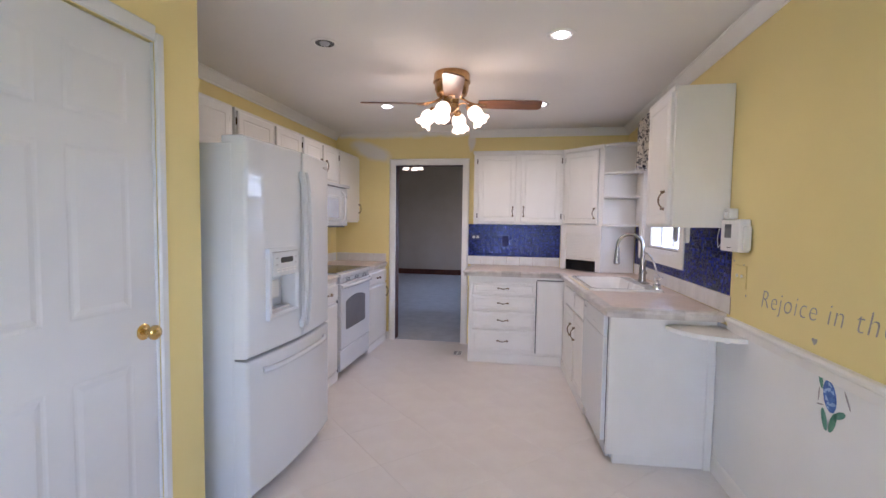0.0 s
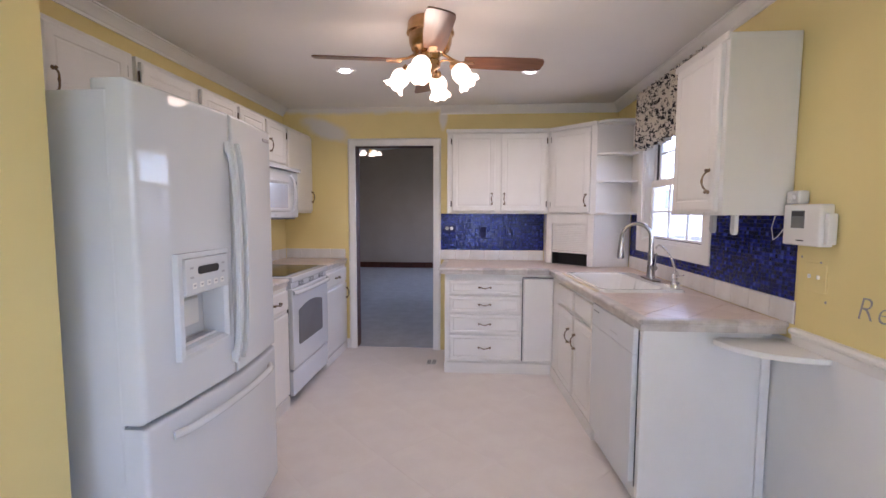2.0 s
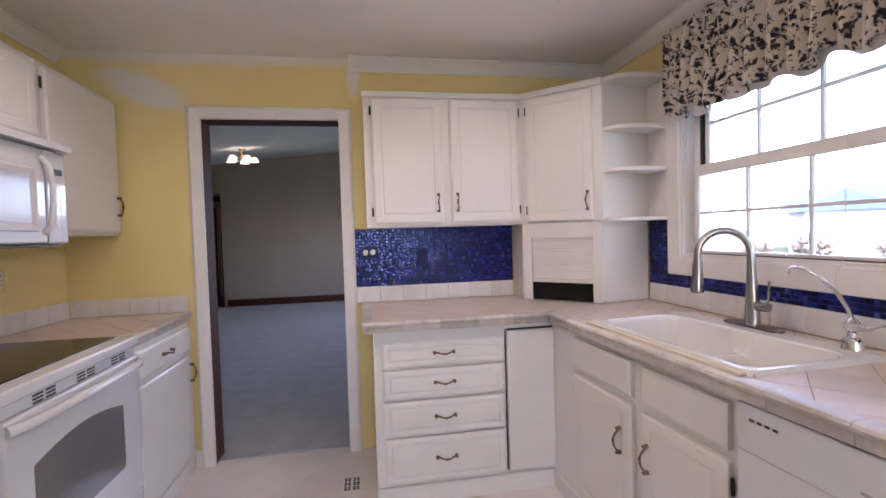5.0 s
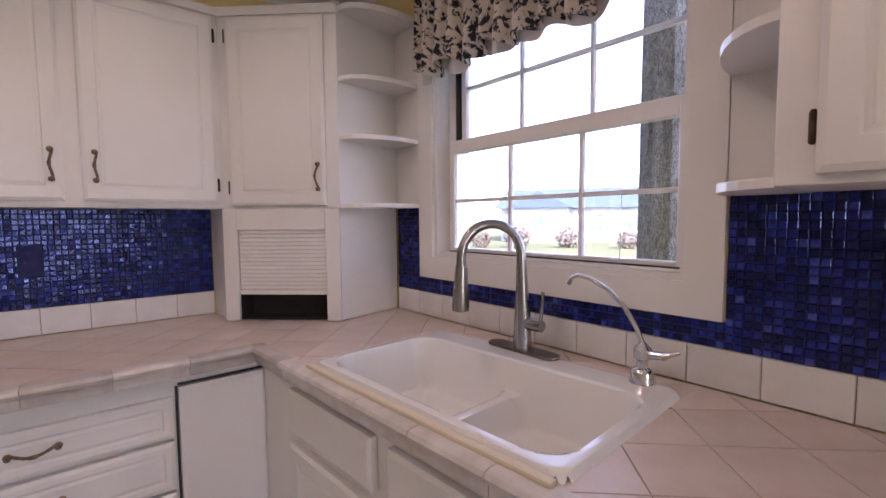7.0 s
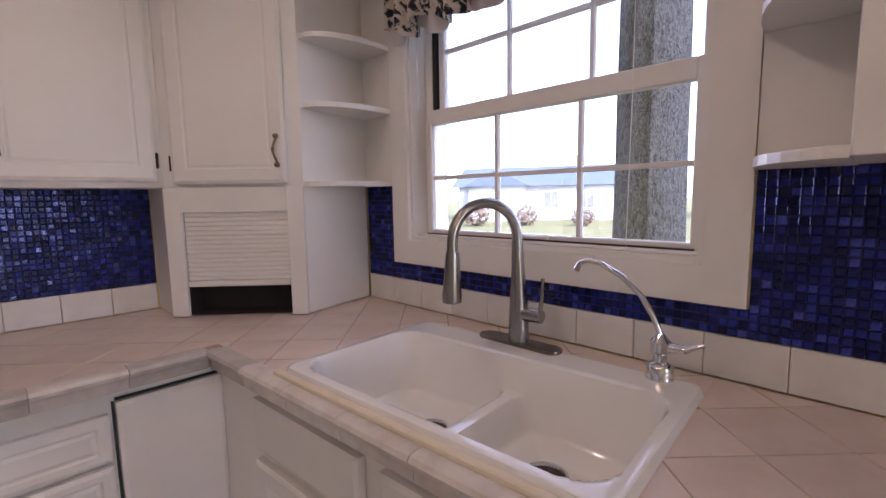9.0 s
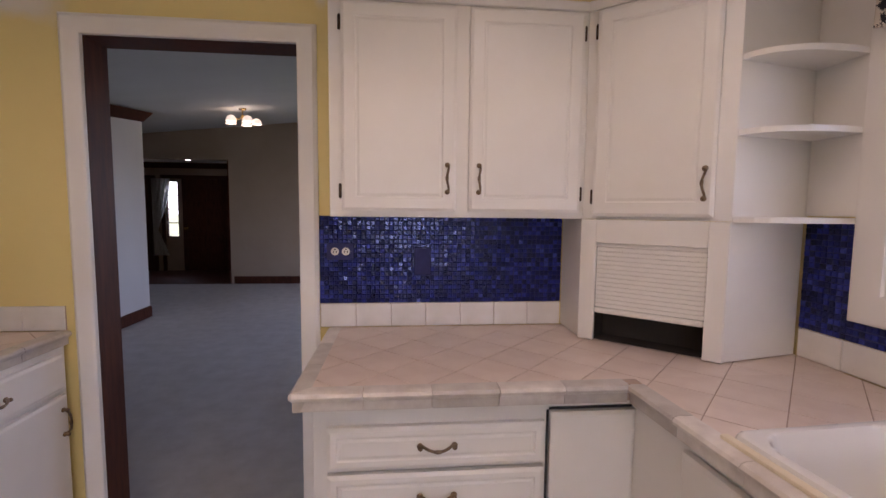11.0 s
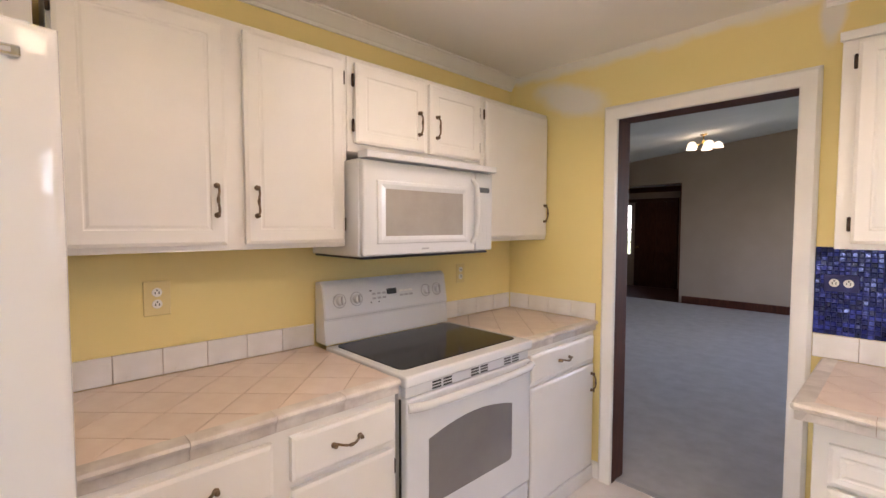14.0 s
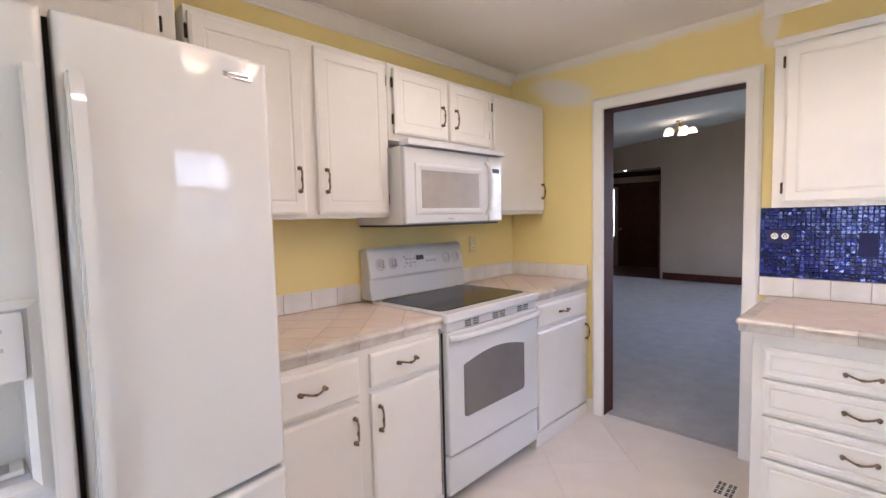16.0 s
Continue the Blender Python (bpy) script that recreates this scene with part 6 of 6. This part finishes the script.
w, t = 0.036, 0.016
y0, y1, z1 = 0.0, DWD, NDZ
box(y0 - w, y0, -t, -0.0005, 0, z1 + w, 0.004, bm=b)
box(y1, y1 + w, -t, -0.0005, 0, z1 + w, 0.004, bm=b)
box(y0, y1, -t, -0.0005, z1, z1 + w + 0.025, 0.006, bm=b)
at(part("door_casing", b, DOORWHITE, label="narrow white casing of the near door", kind="structure", category="trim"), pose(NW, ND0, 0, 0, 0, LEFT))
b = box(0.0, 0.003, 0.0, 0.12, 0, NDZ)
box(DWD - 0.003, DWD, 0.0, 0.12, 0, NDZ, bm=b)
at(part("door_jamb", b, DOORWHITE, label="white jamb of the near door", kind="structure", category="trim"), pose(NW, ND0, 0, 0, 0, LEFT))

# ---- ceiling fan with its light kit ----
FCX, FCY, FCZ = -0.440, 2.915, H
fan = thing("ceiling_fan", pose(FCX, FCY, FCZ), "antique brass ceiling fan with walnut blades and lit glass shades", "ceiling fan")
part("housing", lathe([(0.0, -0.0005), (0.118, -0.0005), (0.124, -0.010), (0.126, -0.050), (0.130, -0.056), (0.130, -0.066), (0.120, -0.074), (0.116, -0.115), (0.104, -0.150), (0.075, -0.168), (0.0, -0.169)], 32), FANBRASS, fan, "antique brass motor housing", smooth=True)
part("switch_cup", lathe([(0.0, -0.169), (0.052, -0.169), (0.056, -0.176), (0.050, -0.205), (0.058, -0.214), (0.055, -0.240), (0.030, -0.256), (0.012, -0.268), (0.0, -0.272)], 24), FANBRASS, fan, smooth=True)
for i in range(4):
    a = 10 + 90 * i
    m = pose(0, 0, -0.200, 0, 0, a)
    iron = part("blade_iron", tube([(0.07, 0, 0.030), (0.12, 0, 0.004), (0.17, 0.012, -0.010), (0.20, 0.02, -0.012)], [0.010, 0.008, 0.008, 0.006], 8), FANBRASS, fan, smooth=True)
    iron.matrix_basis = m
    part("bracket", prism([(0.17, -0.03), (0.235, -0.022), (0.245, 0.0), (0.235, 0.022), (0.17, 0.03), (0.155, 0)], -0.016, -0.012), FANBRASS, iron)
    out = [(0.185, -0.050), (0.30, -0.060), (0.585, -0.066), (0.618, -0.060), (0.630, -0.040), (0.634, 0.0), (0.630, 0.040), (0.618, 0.060), (0.585, 0.066), (0.30, 0.060), (0.185, 0.050)]
    b = prism(out, -0.004, 0.003, bevel=0.0015)
    bl = part("blade", b, FANWOOD, fan, "walnut blade")
    bl.matrix_basis = m @ pose(0, 0, -0.008, -12, 0, 0)
for i in range(4):
    a = 80 + 90 * i
    m = pose(0, 0, -0.228, 0, 0, a)
    arm = part("lamp_arm", tube([(0.035, 0, 0.0), (0.07, 0, 0.018), (0.105, 0, 0.015), (0.128, 0, -0.006)], 0.006, 8), FANBRASS, fan, smooth=True)
    arm.matrix_basis = m
    tilt = m @ pose(0.128, 0, -0.006, 0, 140, 0) @ Matrix.Scale(1.2, 4)
    lathe_b = lathe([(0, -0.006), (0.020, -0.004), (0.023, 0.010), (0.021, 0.024)], 16)
    cup = part("lamp_cup", lathe_b, FANBRASS, fan, smooth=True)
    cup.matrix_basis = tilt
    b = lathe([(0.020, 0.018), (0.034, 0.030), (0.043, 0.052), (0.041, 0.074), (0.036, 0.088), (0.044, 0.108), (0.054, 0.118)], 24)
    for v in b.verts:
        if v.co.z > 0.10:
            an = math.atan2(v.co.y, v.co.x)
            v.co.z += 0.006 * math.sin(an * 8)
    bmesh.ops.solidify(b, geom=b.faces[:], thickness=0.002)
    shd = part("glass_shade", b, SHADE, fan, "lit frosted tulip shade", smooth=True)
    shd.matrix_basis = tilt
    shd.visible_shadow = True
    bb = part("bulb", lathe([(0, 0.098), (0.014, 0.094), (0.022, 0.080), (0.022, 0.068), (0.014, 0.048), (0.010, 0.030), (0, 0.030)], 16), BULB, shd, smooth=True)
part("pull_chain", tube([(0.03, 0.02, -0.25), (0.032, 0.022, -0.29), (0.032, 0.022, -0.33)], 0.0015, 6), FANBRASS, fan)
for i in range(4):
    a = radians(80 + 90 * i)
    lamp("fan_light", "POINT", 1.05, Matrix.Translation((FCX + 0.235 * math.cos(a), FCY + 0.235 * math.sin(a), H - 0.335)), (1.0, 0.74, 0.45), r=0.075)

# ---- recessed downlights ----
for x, y, on in ((-1.095, 2.290, False), (0.250, 2.355, True), (-1.150, 3.715, True), (0.205, 3.805, True)):
    dl = thing("downlight", pose(x, y, H), "round recessed ceiling light, lit" if on else "round recessed ceiling light with a dark unlit bulb", "ceiling light", "recessed ceiling lights")
    part("trim_ring", lathe([(0.055, -0.001), (0.060, -0.006), (0.078, -0.005), (0.082, -0.0005)], 32), TRIM, dl, smooth=True)
    part("baffle", lathe([(0.0545, -0.0005), (0.0545, -0.0035), (0.050, -0.0008), (0.0, -0.0006)], 32), BLACK if not on else TRIM, dl, smooth=True)
    part("lamp_face", lathe([(0.040 if on else 0.030, -0.0015), (0.036 if on else 0.026, -0.010), (0.015, -0.016), (0, -0.017)], 24), DOWNLIGHT if on else GREY, dl, "glowing lamp" if on else "unlit lamp", smooth=True)
    if on:
        lamp("downlight_beam", "SPOT", 2.6 if y < 3 else 6.5, look((x, y, H - 0.025), (x, y, 0)), (1.0, 0.80, 0.56), cone=155)

# ---- chandelier and foyer light ----
CHX, CHY = -2.32, 9.47
ch = thing("chandelier", pose(CHX, CHY, vault(CHX, CHY)) @ Matrix.Scale(0.84, 4), "small chandelier with glowing frosted shades in the living room", "chandelier")
part("canopy", lathe([(0, 0), (0.06, -0.001), (0.055, -0.02), (0.012, -0.03), (0.010, -0.10), (0.03, -0.12), (0.02, -0.16), (0, -0.17)], 16), BRASS, ch, smooth=True)
for i in range(5):
    a = math.radians(72 * i + 20)
    x, y = 0.21 * math.cos(a), 0.21 * math.sin(a)
    part("arm", tube([(0, 0, -0.14), (x * 0.5, y * 0.5, -0.18), (x, y, -0.15)], 0.006, 8), BRASS, ch, smooth=True)
    part("glass_shade", lathe([(0.02, -0.14), (0.05, -0.155), (0.07, -0.185), (0.078, -0.225), (0.085, -0.235)], 16, m=Matrix.Translation((x, y, 0))), SHADE, ch, "lit frosted shade", smooth=True)
    part("bulb", lathe([(0, -0.15), (0.025, -0.17), (0.030, -0.20), (0.015, -0.225), (0, -0.23)], 12, m=Matrix.Translation((x, y, 0))), BULB, ch, smooth=True)
lamp("chandelier_light", "POINT", 1.3, Matrix.Translation((CHX, CHY, vault(CHX, CHY) - 0.30)), (1.0, 0.80, 0.55), r=0.12)
dl = thing("downlight", pose(-4.55, 12.9, 2.40), "round recessed foyer light, lit", "ceiling light", "recessed ceiling lights")
part("trim_ring", lathe([(0.06, -0.001), (0.066, -0.006), (0.088, -0.005), (0.092, -0.0005)], 24), TRIM, dl, smooth=True)
part("lamp_face", lathe([(0.055, -0.0015), (0.045, -0.012), (0, -0.018)], 20), DOWNLIGHT, dl, "glowing lamp", smooth=True)
lamp("foyer_beam", "SPOT", 1.1, look((-4.55, 12.9, 2.37), (-4.55, 12.9, 0)), (1.0, 0.82, 0.60), cone=110)

# ---- things on the right wall of the eating end ----
ph = thing("intercom_base", pose(RW, 2.385, 1.265, 0, 0, RIGHT), "white wall telephone base with a small grey display", "telephone")
part("case", box(0.0, 0.205, -0.055, -0.001, 0.0, 0.165, 0.010, segments=3), BISQUE, ph, smooth=True)
part("display", box(0.050, 0.125, -0.0565, -0.055, 0.070, 0.140, 0.001), LCD, ph, "grey display")
part("display_bar", box(0.055, 0.120, -0.0575, -0.0565, 0.118, 0.136), BLACK, ph)
part("mark", box(0.085, 0.125, -0.0565, -0.055, 0.018, 0.023), BLACK, ph)
part("side_grip", box(0.206, 0.228, -0.040, -0.006, 0.010, 0.130, 0.006, segments=2), BISQUE, ph, smooth=True)
jk = thing("phone_jack", pose(RW, 2.345, 1.432, 0, 0, RIGHT), "small white plastic adapter above the wall telephone", "adapter")
part("body", box(-0.045, 0.030, -0.045, -0.001, 0.0, 0.055, 0.010, segments=3), BISQUE, jk, smooth=True)
part("knob", lathe([(0, 0.012), (0.012, 0.011), (0.014, 0.0)], 14, m=pose(0.0, -0.046, 0.028, 90)), TRIM, jk, smooth=True)
part("cord", tube([(0.0, -0.030, 0.085), (-0.035, -0.022, 0.070), (-0.085, -0.020, 0.025), (-0.115, -0.018, 0.010), (-0.130, -0.018, 0.065), (-0.115, -0.015, 0.118)], 0.0022, 6), TRIM, ph, "thin white looping cord", smooth=True)


def letters(text, size, m, name, label):
    cu = bpy.data.curves.new(name, "FONT")
    cu.body, cu.size, cu.shear, cu.extrude, cu.space_character = text, size, 0.25, 0.0004, 1.15
    cu.offset = -0.0022
    ob = new(name, cu)
    ob.matrix_basis = m
    cu.materials.append(INK)
    return tagged(ob, label, "wall lettering")


letters("Rejoice in the", 0.118, pose(RW - 0.0012, 2.060, 1.022, 90, -2.2, -90), "wall_lettering", "dark slate lettering on the yellow wall above the chair rail")

# stencilled blue rose with leaves
fl = thing("wall_stencil", pose(RW - 0.0065, 1.548, 0.755, 0, 0, RIGHT), "painted blue rose with green leaves on the wainscot", "wall stencil")


def petal(cx, cz, r, ang, squash, y):
    b = stand([(cx + r * math.cos(a) * math.cos(ang) - squash * r * math.sin(a) * math.sin(ang), cz + r * math.cos(a) * math.sin(ang) + squash * r * math.sin(a) * math.cos(ang)) for a in np.linspace(0, 2 * math.pi, 14)[:-1]], -0.0002, y)
    return b


part("bloom", petal(0.0, 0.036, 0.058, 1.85, 0.60, -0.0006), BLUEPAINT, fl)
for i in range(9):
    a = 0.5 + i * 0.70
    part("petal", petal(0.017 * math.cos(a), 0.036 + 0.032 * math.sin(a), 0.024, a + 1.1, 0.30, -0.0009 - 0.0001 * i), PALEBLUE if i % 2 else BLUEPAINT, fl)
for cx, cz, r_, a, q in ((-0.052, 0.082, 0.034, 1.9, 0.32), (-0.022, -0.056, 0.040, 1.9, 0.36), (0.022, -0.052, 0.042, 1.2, 0.36), (0.056, -0.012, 0.030, 0.5, 0.40), (0.088, 0.052, 0.034, 2.1, 0.12), (-0.058, 0.026, 0.026, 1.5, 0.14), (0.020, 0.118, 0.022, 2.6, 0.14), (-0.048, -0.010, 0.020, 0.2, 0.14)):
    part("leaf", petal(cx, cz, r_, a, q, -0.0007), GREENPAINT if q > 0.2 else INK, fl)

# small heart below the lettering and old screw holes under the telephone
hs = [(0.016 * math.sin(a) ** 3, 0.013 * math.cos(a) - 0.005 * math.cos(2 * a) - 0.002 * math.cos(3 * a)) for a in np.linspace(0, 2 * math.pi, 24)[:-1]]
at(part("wall_heart", stand(hs, -0.0003, -0.0010), INK, label="small slate heart painted below the lettering", category="wall stencil"), pose(RW, 1.66, 0.962, 0, 0, RIGHT))
for y, z in ((2.34, 1.215), (2.235, 1.20), (2.20, 1.05)):
    at(part("screw_hole", lathe([(0, 0.0012), (0.004, 0.0010), (0.006, 0.0)], 10, m=pose(0, 0, 0, 90)), INK, label="small dark screw hole in the yellow wall", category="wall mark"), pose(RW, y, z, 0, 0, RIGHT))

# floor register by the drawers
rgv = thing("floor_register", pose(-0.582, 4.470, 0.0), "small pierced metal floor register", "floor vent")
part("plate", box(-0.048, 0.048, -0.068, 0.068, 0.0, 0.005, 0.002), BISQUE, rgv)
for i in range(2):
    for k in range(3):
        for q in range(4):
            cx, cy = -0.023 + 0.046 * i + (0.0095 if q % 2 else -0.0095), -0.044 + 0.044 * k + (0.0095 if q > 1 else -0.0095)
            part("hole", lathe([(0, 0.0058), (0.0085, 0.0058), (0.0088, 0.005)], 8, m=pose(cx, cy, 0)), BLACK, rgv)

# ---- floor tiles, last ----
TS = 0.458
for p in diagonal_tiles([rect(LW, RW, SW, EW + 0.05)], TS, 0.0012, (0.12, 0.20)):
    c = Vector((sum(q[0] for q in p) / len(p), sum(q[1] for q in p) / len(p)))
    t = part("floor_tile", prism([(q[0] - c.x, q[1] - c.y) for q in p], -0.003, 0.0), VINYL, floor)
    t.location = (c.x, c.y, 0.0)
